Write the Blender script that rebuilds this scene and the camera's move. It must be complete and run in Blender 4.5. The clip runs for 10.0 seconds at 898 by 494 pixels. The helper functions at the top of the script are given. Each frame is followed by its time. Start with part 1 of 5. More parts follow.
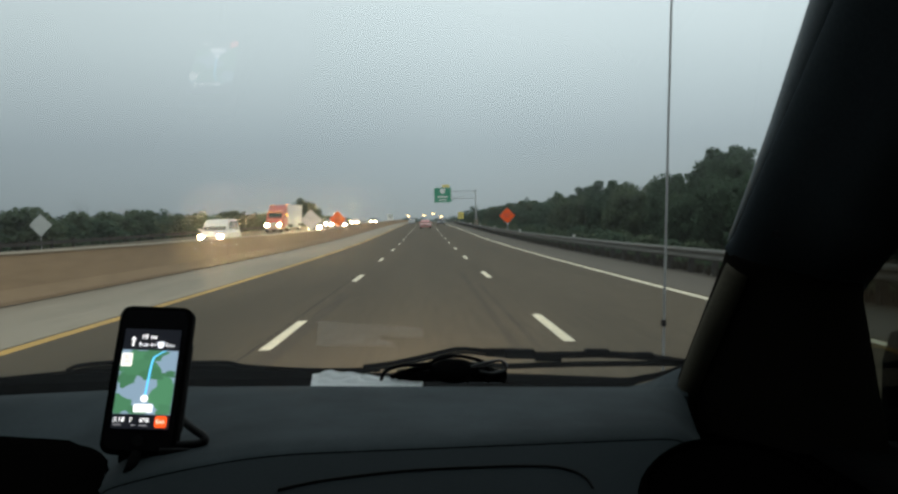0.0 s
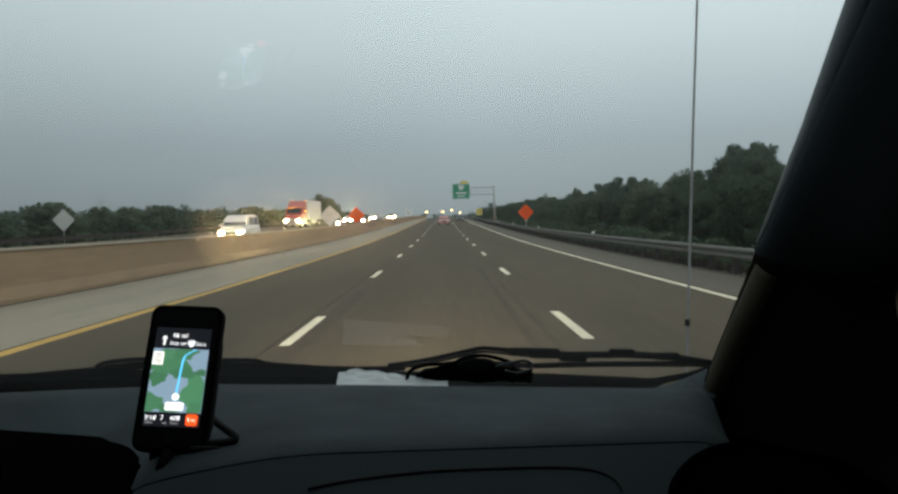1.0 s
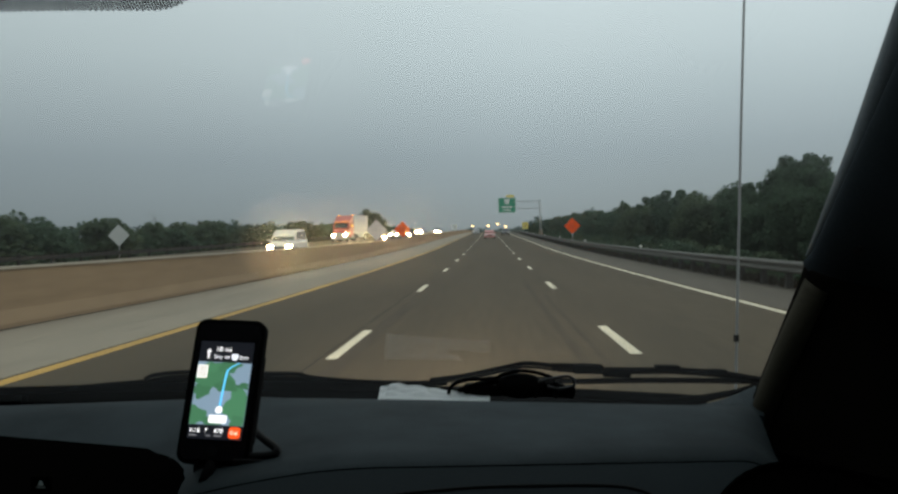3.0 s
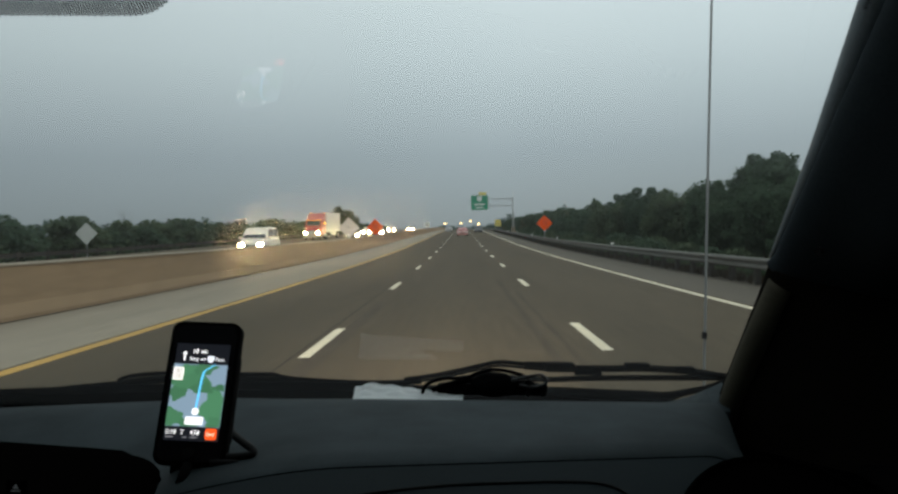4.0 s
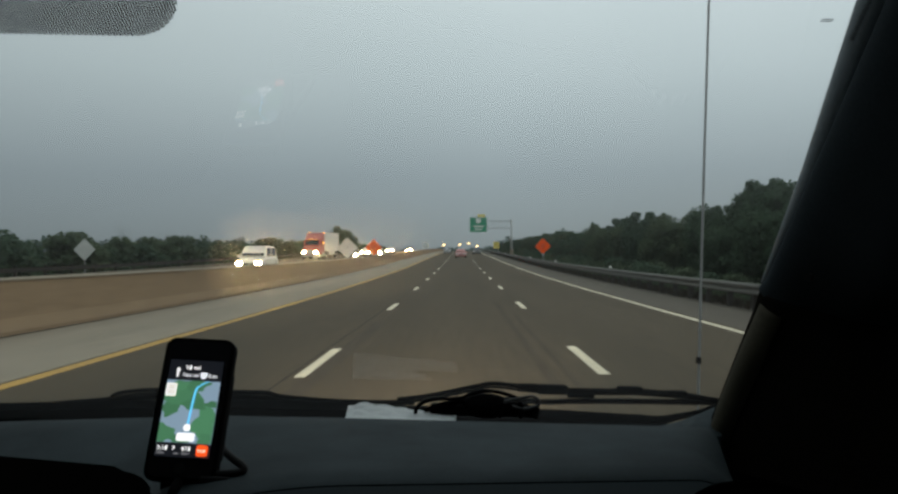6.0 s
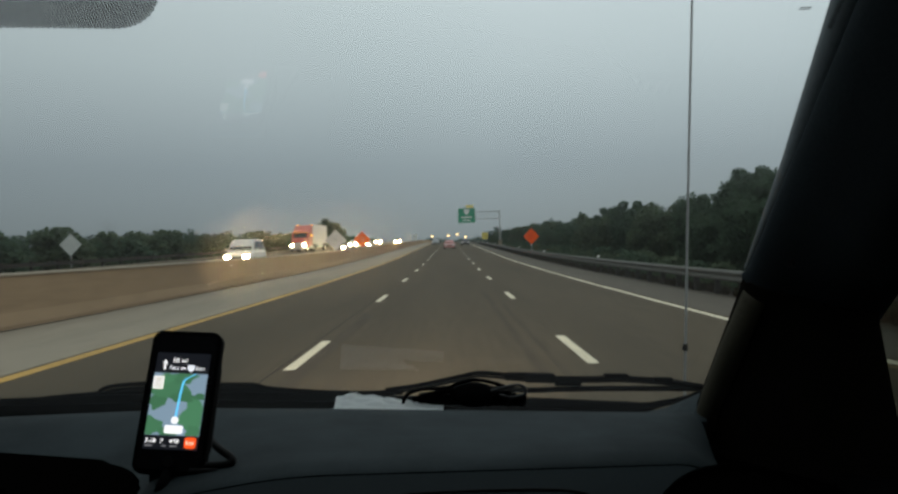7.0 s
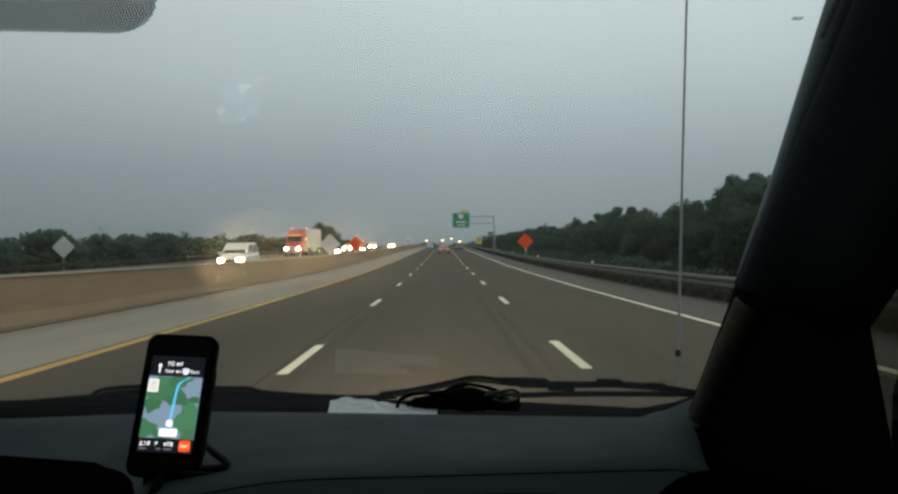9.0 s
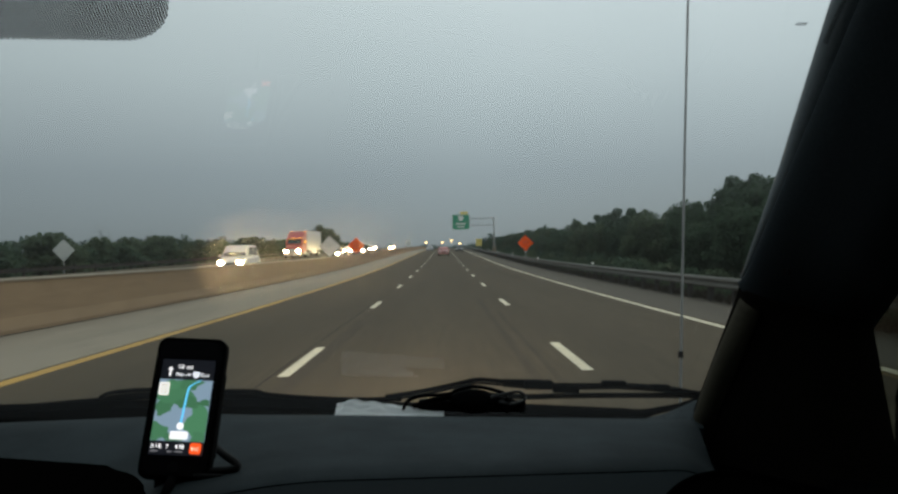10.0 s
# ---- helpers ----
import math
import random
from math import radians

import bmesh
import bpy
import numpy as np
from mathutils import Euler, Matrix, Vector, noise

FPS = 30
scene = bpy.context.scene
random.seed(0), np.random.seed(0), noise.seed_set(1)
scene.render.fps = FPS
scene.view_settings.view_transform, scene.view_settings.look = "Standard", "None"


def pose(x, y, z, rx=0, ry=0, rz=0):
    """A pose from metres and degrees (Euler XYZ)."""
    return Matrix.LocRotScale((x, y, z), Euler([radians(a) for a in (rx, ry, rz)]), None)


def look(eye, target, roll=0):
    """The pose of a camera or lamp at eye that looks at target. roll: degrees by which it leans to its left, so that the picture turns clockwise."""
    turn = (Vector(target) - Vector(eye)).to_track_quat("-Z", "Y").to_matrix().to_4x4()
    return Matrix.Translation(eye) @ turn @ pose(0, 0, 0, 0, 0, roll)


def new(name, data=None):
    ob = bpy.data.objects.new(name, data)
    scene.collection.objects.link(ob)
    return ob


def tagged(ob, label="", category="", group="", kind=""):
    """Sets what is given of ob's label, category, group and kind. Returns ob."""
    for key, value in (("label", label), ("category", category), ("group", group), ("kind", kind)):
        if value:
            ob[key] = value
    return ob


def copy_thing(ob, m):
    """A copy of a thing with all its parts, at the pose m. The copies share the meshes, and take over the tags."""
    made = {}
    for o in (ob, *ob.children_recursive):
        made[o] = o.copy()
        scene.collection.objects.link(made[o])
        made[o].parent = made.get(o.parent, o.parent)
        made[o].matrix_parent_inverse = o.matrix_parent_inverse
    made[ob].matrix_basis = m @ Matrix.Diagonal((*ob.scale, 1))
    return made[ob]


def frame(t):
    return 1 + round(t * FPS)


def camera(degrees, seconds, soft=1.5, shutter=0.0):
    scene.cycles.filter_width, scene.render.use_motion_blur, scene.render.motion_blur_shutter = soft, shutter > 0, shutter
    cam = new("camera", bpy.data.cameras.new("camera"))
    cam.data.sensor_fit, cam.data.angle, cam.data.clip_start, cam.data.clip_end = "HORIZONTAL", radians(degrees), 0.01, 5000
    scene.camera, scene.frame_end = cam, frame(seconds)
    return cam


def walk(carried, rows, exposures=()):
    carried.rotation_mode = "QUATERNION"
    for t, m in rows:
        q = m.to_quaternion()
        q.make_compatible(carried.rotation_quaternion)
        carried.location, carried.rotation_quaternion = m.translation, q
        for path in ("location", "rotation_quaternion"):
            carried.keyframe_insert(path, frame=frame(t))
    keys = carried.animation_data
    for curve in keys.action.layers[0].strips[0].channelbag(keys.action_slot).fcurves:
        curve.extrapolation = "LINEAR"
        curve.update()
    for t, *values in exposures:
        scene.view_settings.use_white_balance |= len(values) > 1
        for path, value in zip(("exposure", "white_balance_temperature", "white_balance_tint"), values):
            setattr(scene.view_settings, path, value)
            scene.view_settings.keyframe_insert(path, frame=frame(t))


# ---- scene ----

# ---- camera: carried inside the car, metres ahead of the passenger seat ----
cam = camera(59.0, 10.0, soft=2.6)
# seconds, x, y, z, yaw, pitch, lean
ROWS = [
    (0.0, -0.0025, 0.0284, 1.4716, -1.656, -1.507, -1.480),
    (0.5, -0.0055, 0.0290, 1.4780, -1.973, -1.721, -1.023),
    (1.0, -0.0123, 0.0285, 1.4761, -0.335, -1.746, -1.288),
    (1.5, -0.0154, 0.0274, 1.4814, 1.171, -0.918, -0.935),
    (2.0, -0.0153, 0.0303, 1.4803, 2.300, -1.025, -1.576),
    (2.2, -0.0112, 0.0305, 1.4765, 2.476, -0.600, -1.700),
    (3.3, -0.0064, 0.0272, 1.4765, 3.020, -0.740, -1.400),
    (3.5, -0.0082, 0.0247, 1.4802, 2.601, -0.950, -1.191),
    (4.0, -0.0069, 0.0159, 1.4814, 0.996, -0.888, -1.567),
    (4.5, -0.0048, 0.0115, 1.4799, 0.504, -0.141, -1.142),
    (5.0, -0.0067, 0.0107, 1.4831, -0.111, 0.087, 0.082),
    (5.5, -0.0114, 0.0113, 1.4838, -0.051, 0.476, -0.316),
    (5.7, -0.0080, 0.0099, 1.4825, 0.506, 0.695, -0.345),
    (6.8, 0.0030, 0.0064, 1.4795, 0.735, 0.156, -1.385),
    (7.0, 0.0011, 0.0045, 1.4795, 0.032, 0.005, -1.351),
    (7.5, -0.0053, 0.0045, 1.4799, -0.550, 0.349, -1.138),
    (8.0, -0.0112, 0.0014, 1.4772, -0.650, 1.292, -0.783),
    (8.5, -0.0065, 0.0074, 1.4821, 0.494, -0.136, -1.476),
    (9.0, 0.0004, -0.0001, 1.4801, -0.391, 0.326, -1.001),
    (9.5, -0.0136, -0.0016, 1.4812, -0.392, 0.976, -0.673),
    (10.0, -0.0071, -0.0075, 1.4817, -0.402, 0.463, -1.200),
]


def held(x, y, z, yaw, pitch, lean):
    a, b = radians(yaw), radians(pitch)
    way = Vector((-math.sin(a) * math.cos(b), math.cos(a) * math.cos(b), math.sin(b)))
    eye = Vector((x, y, z))
    return look(eye, eye + way, lean)


walk(cam, [(r[0], held(*r[1:])) for r in ROWS], [(0.0, 0.48), (0.5, 0.47), (1.0, 0.39), (1.5, 0.27), (2.0, 0.26), (3.5, 0.27), (4.0, 0.31), (4.5, 0.26), (5.0, 0.15), (5.5, 0.12), (8.0, 0.09), (9.0, 0.13), (10.0, 0.12)])

# ---- sky and light: a dull overcast evening ----
world = bpy.data.worlds.new("overcast_dusk")
scene.world = world
world.use_nodes = True
wn, wl = world.node_tree.nodes, world.node_tree.links
wn.clear()
w_out = wn.new("ShaderNodeOutputWorld")
w_bg = wn.new("ShaderNodeBackground")
w_co = wn.new("ShaderNodeTexCoord")
w_sep = wn.new("ShaderNodeSeparateXYZ")
w_ramp = wn.new("ShaderNodeValToRGB")
w_noise = wn.new("ShaderNodeTexNoise")
w_mul = wn.new("ShaderNodeMixRGB")
w_sky = wn.new("ShaderNodeTexSky")
w_add = wn.new("ShaderNodeMixRGB")
w_sky.sky_type, w_sky.sun_disc = "NISHITA", False
w_sky.sun_elevation, w_sky.sun_rotation = radians(28), radians(61)
w_noise.inputs["Scale"].default_value, w_noise.inputs["Detail"].default_value = 1.6, 3.0
w_ramp.color_ramp.elements[0].position, w_ramp.color_ramp.elements[0].color = 0.0, (0.195, 0.234, 0.250, 1)
w_ramp.color_ramp.elements[1].position, w_ramp.color_ramp.elements[1].color = 0.36, (0.625, 0.715, 0.730, 1)
mid = w_ramp.color_ramp.elements.new(0.10)
mid.color = (0.270, 0.322, 0.347, 1)
mid = w_ramp.color_ramp.elements.new(0.22)
mid.color = (0.462, 0.538, 0.556, 1)
w_mul.blend_type, w_mul.inputs[0].default_value = "SOFT_LIGHT", 0.22
w_add.blend_type, w_add.inputs[0].default_value = "ADD", 0.004
wl.new(w_co.outputs["Generated"], w_sep.inputs[0])
wl.new(w_co.outputs["Generated"], w_noise.inputs["Vector"])
wl.new(w_sep.outputs["Z"], w_ramp.inputs[0])
wl.new(w_ramp.outputs[0], w_mul.inputs[1])
wl.new(w_noise.outputs["Fac"], w_mul.inputs[2])
wl.new(w_mul.outputs[0], w_add.inputs[1])
wl.new(w_sky.outputs[0], w_add.inputs[2])
w_side, w_fall = wn.new("ShaderNodeMapRange"), wn.new("ShaderNodeMixRGB")
w_side.inputs["From Min"].default_value, w_side.inputs["From Max"].default_value = -0.62, 0.05
w_side.inputs["To Min"].default_value, w_side.inputs["To Max"].default_value = 0.80, 1.0
w_fall.blend_type, w_fall.inputs[0].default_value = "MULTIPLY", 1.0
wl.new(w_sep.outputs["X"], w_side.inputs["Value"])
wl.new(w_add.outputs[0], w_fall.inputs[1])
wl.new(w_side.outputs[0], w_fall.inputs[2])
wl.new(w_fall.outputs[0], w_bg.inputs["Color"])
w_bg.inputs["Strength"].default_value = 1.0
wl.new(w_bg.outputs[0], w_out.inputs[0])

sun = new("sun", bpy.data.lights.new("sun", "SUN"))
sun.data.energy, sun.data.angle, sun.data.color = 0.4, radians(40), (1.0, 0.98, 0.95)
sun.matrix_world = look((100, 55, 60), (0, 0, 0))

# the car's own low beams
for x in (-1.0, 0.3):
    beam = new("headlight_beam", bpy.data.lights.new("headlight_beam", "SPOT"))
    beam.data.energy, beam.data.color = 8000, (1.0, 0.82, 0.60)
    beam.data.spot_size, beam.data.spot_blend, beam.data.shadow_soft_size = radians(30), 1.0, 0.08
    beam.matrix_world = look((x, 2.36, 0.66), (x * 1.2 - 1.6, 70, 2.2))


# ---- materials ----
def mat(name, base, rough=0.6, metal=0.0, vary=0.25, scale=3.0, fine=40.0, bump=0.1, spec=0.5, tint=None, stretch=(1, 1, 1), where="Object"):
    """A procedural surface with variation at two scales and a fine relief."""
    m = bpy.data.materials.new(name)
    m.use_nodes = True
    n, l = m.node_tree.nodes, m.node_tree.links
    p = n["Principled BSDF"]
    p.inputs["Roughness"].default_value, p.inputs["Metallic"].default_value = rough, metal
    p.inputs["Specular IOR Level"].default_value = spec
    co, mp = n.new("ShaderNodeTexCoord"), n.new("ShaderNodeMapping")
    mp.inputs["Scale"].default_value = stretch
    if where == "World":
        geo = n.new("ShaderNodeNewGeometry")
        l.new(geo.outputs["Position"], mp.inputs["Vector"])
    else:
        l.new(co.outputs["Object"], mp.inputs["Vector"])
    big, small = n.new("ShaderNodeTexNoise"), n.new("ShaderNodeTexNoise")
    big.inputs["Scale"].default_value, big.inputs["Detail"].default_value = scale, 4.0
    small.inputs["Scale"].default_value, small.inputs["Detail"].default_value = fine, 3.0
    for t in (big, small):
        l.new(mp.outputs[0], t.inputs["Vector"])
    mix, grain = n.new("ShaderNodeMixRGB"), n.new("ShaderNodeMixRGB")
    other = tint or tuple(c * 0.55 for c in base)
    ramp = n.new("ShaderNodeValToRGB")
    ramp.color_ramp.elements[0].position, ramp.color_ramp.elements[1].position = 0.35, 0.70
    l.new(big.outputs["Fac"], ramp.inputs[0])
    mix.inputs[1].default_value, mix.inputs[2].default_value = (*base, 1), (*other, 1)
    scl = n.new("ShaderNodeMath")
    scl.operation, scl.inputs[1].default_value = "MULTIPLY", vary * 2
    scl.use_clamp = True
    l.new(ramp.outputs[0], scl.inputs[0])
    l.new(scl.outputs[0], mix.inputs[0])
    grain.blend_type, grain.inputs[0].default_value = "OVERLAY", min(1.0, vary)
    l.new(mix.outputs[0], grain.inputs[1])
    l.new(small.outputs["Fac"], grain.inputs[2])
    l.new(grain.outputs[0], p.inputs["Base Color"])
    if bump:
        b = n.new("ShaderNodeBump")
        b.inputs["Strength"].default_value, b.inputs["Distance"].default_value = bump, 0.02
        l.new(small.outputs["Fac"], b.inputs["Height"])
        l.new(b.outputs[0], p.inputs["Normal"])
    return m


def glow(name, color, strength):
    m = bpy.data.materials.new(name)
    m.use_nodes = True
    p = m.node_tree.nodes["Principled BSDF"]
    p.inputs["Base Color"].default_value = (*[min(1, c) * 0.5 for c in color], 1)
    p.inputs["Emission Color"].default_value = (*color, 1)
    p.inputs["Emission Strength"].default_value = strength
    return m


def clear_glass(name, gloss, tint=(1, 1, 1), dust=0.008, glare=0.0):
    """A thin pane: what lies behind it, a dust film added as a hazy veil, and a weak mirror image."""
    m = bpy.data.materials.new(name)
    m.use_nodes = True
    n, l = m.node_tree.nodes, m.node_tree.links
    n.remove(n["Principled BSDF"])
    see, shine, mix = n.new("ShaderNodeBsdfTransparent"), n.new("ShaderNodeBsdfGlossy"), n.new("ShaderNodeMixShader")
    see.inputs[0].default_value = (*tint, 1)
    shine.inputs["Roughness"].default_value = 0.02
    mix.inputs[0].default_value = gloss
    film, dusty, grime, spread = n.new("ShaderNodeBsdfTranslucent"), n.new("ShaderNodeMixShader"), n.new("ShaderNodeTexNoise"), n.new("ShaderNodeMapRange")
    grime.inputs["Scale"].default_value, grime.inputs["Detail"].default_value = 3.0, 5.0
    spread.inputs["To Min"].default_value, spread.inputs["To Max"].default_value = dust * 0.6, dust * 1.4
    l.new(grime.outputs["Fac"], spread.inputs["Value"])
    l.new(spread.outputs[0], dusty.inputs[0])
    l.new(see.outputs[0], dusty.inputs[1])
    l.new(film.outputs[0], dusty.inputs[2])
    film_out = dusty
    if glare:
        # added scatter lobe imitating glare: a soft halo round bright lamps
        haze, facing_in, glare_mix = n.new("ShaderNodeBsdfRefraction"), n.new("ShaderNodeCombineXYZ"), n.new("ShaderNodeMixShader")
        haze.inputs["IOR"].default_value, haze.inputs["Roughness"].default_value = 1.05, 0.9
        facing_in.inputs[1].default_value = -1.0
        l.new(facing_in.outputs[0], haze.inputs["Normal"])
        glare_mix.inputs[0].default_value = glare
        l.new(dusty.outputs[0], glare_mix.inputs[1])
        l.new(haze.outputs[0], glare_mix.inputs[2])
        film_out = glare_mix
    l.new(film_out.outputs[0], mix.inputs[1])
    l.new(shine.outputs[0], mix.inputs[2])
    l.new(mix.outputs[0], n["Material Output"].inputs[0])
    return m


ASPHALT = mat("worn_asphalt", (0.093, 0.072, 0.046), 0.9, vary=0.24, scale=0.5, fine=9.0, bump=0.25, spec=0.10, stretch=(1.2, 0.06, 1), where="World")
SHOULDER = mat("pale_concrete_shoulder", (0.300, 0.252, 0.188), 0.95, vary=0.25, scale=0.5, fine=7.0, bump=0.2, spec=0.2, stretch=(1, 0.08, 1), where="World")
SHOULDER_R = mat("grey_asphalt_shoulder", (0.116, 0.097, 0.074), 0.95, vary=0.25, scale=0.5, fine=7.0, bump=0.25, spec=0.2, stretch=(1, 0.08, 1), where="World")
CONCRETE = mat("tan_barrier_concrete", (0.262, 0.180, 0.107), 0.9, vary=0.20, scale=0.35, fine=6.0, bump=0.2, spec=0.15, stretch=(1, 0.12, 1.2), where="World")
YELLOW = mat("yellow_road_paint", (0.56, 0.31, 0.045), 0.7, vary=0.3, scale=1.2, fine=18.0, where="World", stretch=(1, 0.2, 1))
WHITE = mat("white_road_paint", (0.82, 0.71, 0.50), 0.7, vary=0.25, scale=1.5, fine=18.0, where="World", stretch=(1, 0.3, 1))
TAR = mat("dark_tar_seam", (0.060, 0.050, 0.038), 0.95, vary=0.3, spec=0.05, where="World")
STAIN = mat("tyre_stained_asphalt", (0.074, 0.057, 0.038), 0.9, vary=0.3, scale=0.5, fine=9.0, bump=0.25, spec=0.10, stretch=(1.2, 0.06, 1), where="World", tint=(0.060, 0.047, 0.033))
GRASS = mat("dull_grass", (0.07, 0.085, 0.035), 0.95, vary=0.4, scale=0.15, fine=3.0, bump=0.4, spec=0.1, tint=(0.10, 0.09, 0.05), where="World")
SOIL = mat("dark_verge_soil", (0.060, 0.050, 0.037), 0.95, vary=0.4, scale=0.8, fine=8.0, bump=0.4, spec=0.1, where="World")
STEEL = mat("galvanized_steel", (0.42, 0.43, 0.42), 0.5, metal=0.7, vary=0.25, scale=1.0, fine=15.0)
RAILING = mat("weathered_guardrail_steel", (0.128, 0.122, 0.108), 0.75, metal=0.15, vary=0.35, scale=0.7, fine=9.0, bump=0.1, spec=0.3, tint=(0.13, 0.115, 0.09), where="World", stretch=(1, 0.15, 1))
WOODPOST = mat("weathered_post", (0.026, 0.022, 0.017), 0.9, vary=0.4, scale=4.0)
BARK = mat("dark_bark", (0.10, 0.08, 0.06), 0.95, vary=0.4, scale=3.0, bump=0.5)
def leaves(name, base, other, patch):
    """Thin leaves that let some light through, darker and yellower in patches."""
    m = mat(name, base, 0.85, vary=0.45, scale=patch, fine=3.0, bump=0.0, spec=0.05, tint=other)
    n, l = m.node_tree.nodes, m.node_tree.links
    p = n["Principled BSDF"]
    thin, mix = n.new("ShaderNodeBsdfTranslucent"), n.new("ShaderNodeMixShader")
    mix.inputs[0].default_value = 0.45
    l.new(p.inputs["Base Color"].links[0].from_socket, thin.inputs[0])
    l.new(p.outputs[0], mix.inputs[1])
    l.new(thin.outputs[0], mix.inputs[2])
    l.new(mix.outputs[0], n["Material Output"].inputs[0])
    return m


LEAF = leaves("summer_leaves", (0.080, 0.116, 0.073), (0.062, 0.094, 0.060), 0.5)
LEAF_B = leaves("yellowish_leaves", (0.104, 0.132, 0.078), (0.076, 0.105, 0.065), 0.5)
# distance haze put into the colour: paler and bluer than the near leaves
LEAF_HAZED = mat("far_woods", (0.098, 0.132, 0.112), 0.85, vary=0.35, scale=0.08, fine=0.6, bump=0.0, spec=0.1, where="World")
DASH = mat("grey_vinyl_dashboard", (0.0140, 0.0200, 0.0225), 0.82, vary=0.55, tint=(0.0285, 0.0380, 0.0425), scale=9.0, fine=700.0, bump=0.08, spec=0.12)
DASH_LOW = mat("charcoal_dash_front", (0.0230, 0.0310, 0.0350), 0.82, vary=0.25, scale=5.0, fine=700.0, bump=0.08, spec=0.15)
BLACK = mat("black_plastic", (0.006, 0.006, 0.0065), 0.75, vary=0.2, scale=8.0, fine=300.0, bump=0.05, spec=0.15)
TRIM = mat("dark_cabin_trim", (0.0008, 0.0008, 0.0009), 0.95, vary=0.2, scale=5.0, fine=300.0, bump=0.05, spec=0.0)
# pillar pair: skylight on the upper cover is put into its paler colour
TRIM_UP = mat("lit_pillar_vinyl", (0.036, 0.044, 0.049), 0.9, vary=0.2, scale=5.0, fine=300.0, bump=0.05, spec=0.0)
PILLAR = mat("shaded_pillar_vinyl", (0.0105, 0.0094, 0.0080), 0.9, vary=0.25, scale=5.0, fine=300.0, bump=0.05, spec=0.0)
RUBBER = mat("black_rubber", (0.0020, 0.0020, 0.0021), 0.92, vary=0.2, scale=10.0, fine=300.0, bump=0.03, spec=0.04)
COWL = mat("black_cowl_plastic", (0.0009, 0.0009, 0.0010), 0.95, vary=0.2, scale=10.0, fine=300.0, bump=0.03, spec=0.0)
PAPER = mat("white_paper", (0.90, 0.92, 0.92), 0.8, vary=0.08, scale=10.0, fine=80.0, bump=0.05)
GLASS = clear_glass("windshield_glass", 0.095, (0.96, 0.98, 0.975), glare=0.055)


# ---- building helpers ----
def part(name, bm, material, parent=None, label="", smooth=False):
    """Links a bmesh as one mesh object, under its thing or part."""
    me = bpy.data.meshes.new(name)
    bmesh.ops.recalc_face_normals(bm, faces=bm.faces[:])
    bm.to_mesh(me)
    bm.free()
    me.materials.append(material)
    if smooth:
        me.shade_smooth()
    ob = new(name, me)
    if parent:
        ob.parent = parent
    if label:
        tagged(ob, label)
    return ob


def thing(name, label, category, at=None, group="", kind=""):
    ob = new(name)
    ob.empty_display_size = 0.2
    if at is not None:
        ob.matrix_world = at
    return tagged(ob, label, category, group, kind)


def add_box(bm, lo, hi, m=None, bevel=0.0):
    made = bmesh.ops.create_cube(bm, size=1.0)["verts"]
    size, mid_pt = Vector(hi) - Vector(lo), (Vector(hi) + Vector(lo)) / 2
    for v in made:
        v.co = Vector((v.co.x * size.x, v.co.y * size.y, v.co.z * size.z)) + mid_pt
    if bevel:
        edges = list({e for v in made for e in v.link_edges})
        res = bmesh.ops.bevel(bm, geom=edges, offset=bevel, segments=2, affect="EDGES", profile=0.6)
        made = list({v for f in res["faces"] for v in f.verts} | {v for v in made if v.is_valid})
    if m is not None:
        bmesh.ops.transform(bm, matrix=m, verts=made)
    return made


def box(lo, hi, bevel=0.0, m=None):
    bm = bmesh.new()
    add_box(bm, lo, hi, m, bevel)
    return bm


def add_rod(bm, a, b, r0, r1=None, seg=10):
    a, b = Vector(a), Vector(b)
    r1 = r0 if r1 is None else r1
    turn = (b - a).to_track_quat("Z", "Y").to_matrix().to_4x4()
    bmesh.ops.create_cone(bm, cap_ends=True, segments=seg, radius1=r0, radius2=r1, depth=(b - a).length, matrix=Matrix.Translation((a + b) / 2) @ turn)


def rod(a, b, r0, r1=None, seg=10):
    bm = bmesh.new()
    add_rod(bm, a, b, r0, r1, seg)
    return bm


def add_tube(bm, pts, radii, seg=8):
    """A bent tube through pts, with its own radius at each."""
    pts = [Vector(p) for p in pts]
    rings = []
    for i, p in enumerate(pts):
        way = (pts[min(i + 1, len(pts) - 1)] - pts[max(i - 1, 0)]).normalized()
        q = way.to_track_quat("Z", "Y")
        r = radii[i] if isinstance(radii, (list, tuple)) else radii
        rings.append([bm.verts.new(p + q @ Vector((r * math.cos(2 * math.pi * k / seg), r * math.sin(2 * math.pi * k / seg), 0))) for k in range(seg)])
    for a, b in zip(rings, rings[1:]):
        for k in range(seg):
            bm.faces.new((a[k], a[(k + 1) % seg], b[(k + 1) % seg], b[k]))
    bm.faces.new(rings[0][::-1])
    bm.faces.new(rings[-1])


def tube(pts, radii, seg=8):
    bm = bmesh.new()
    add_tube(bm, pts, radii, seg)
    return bm


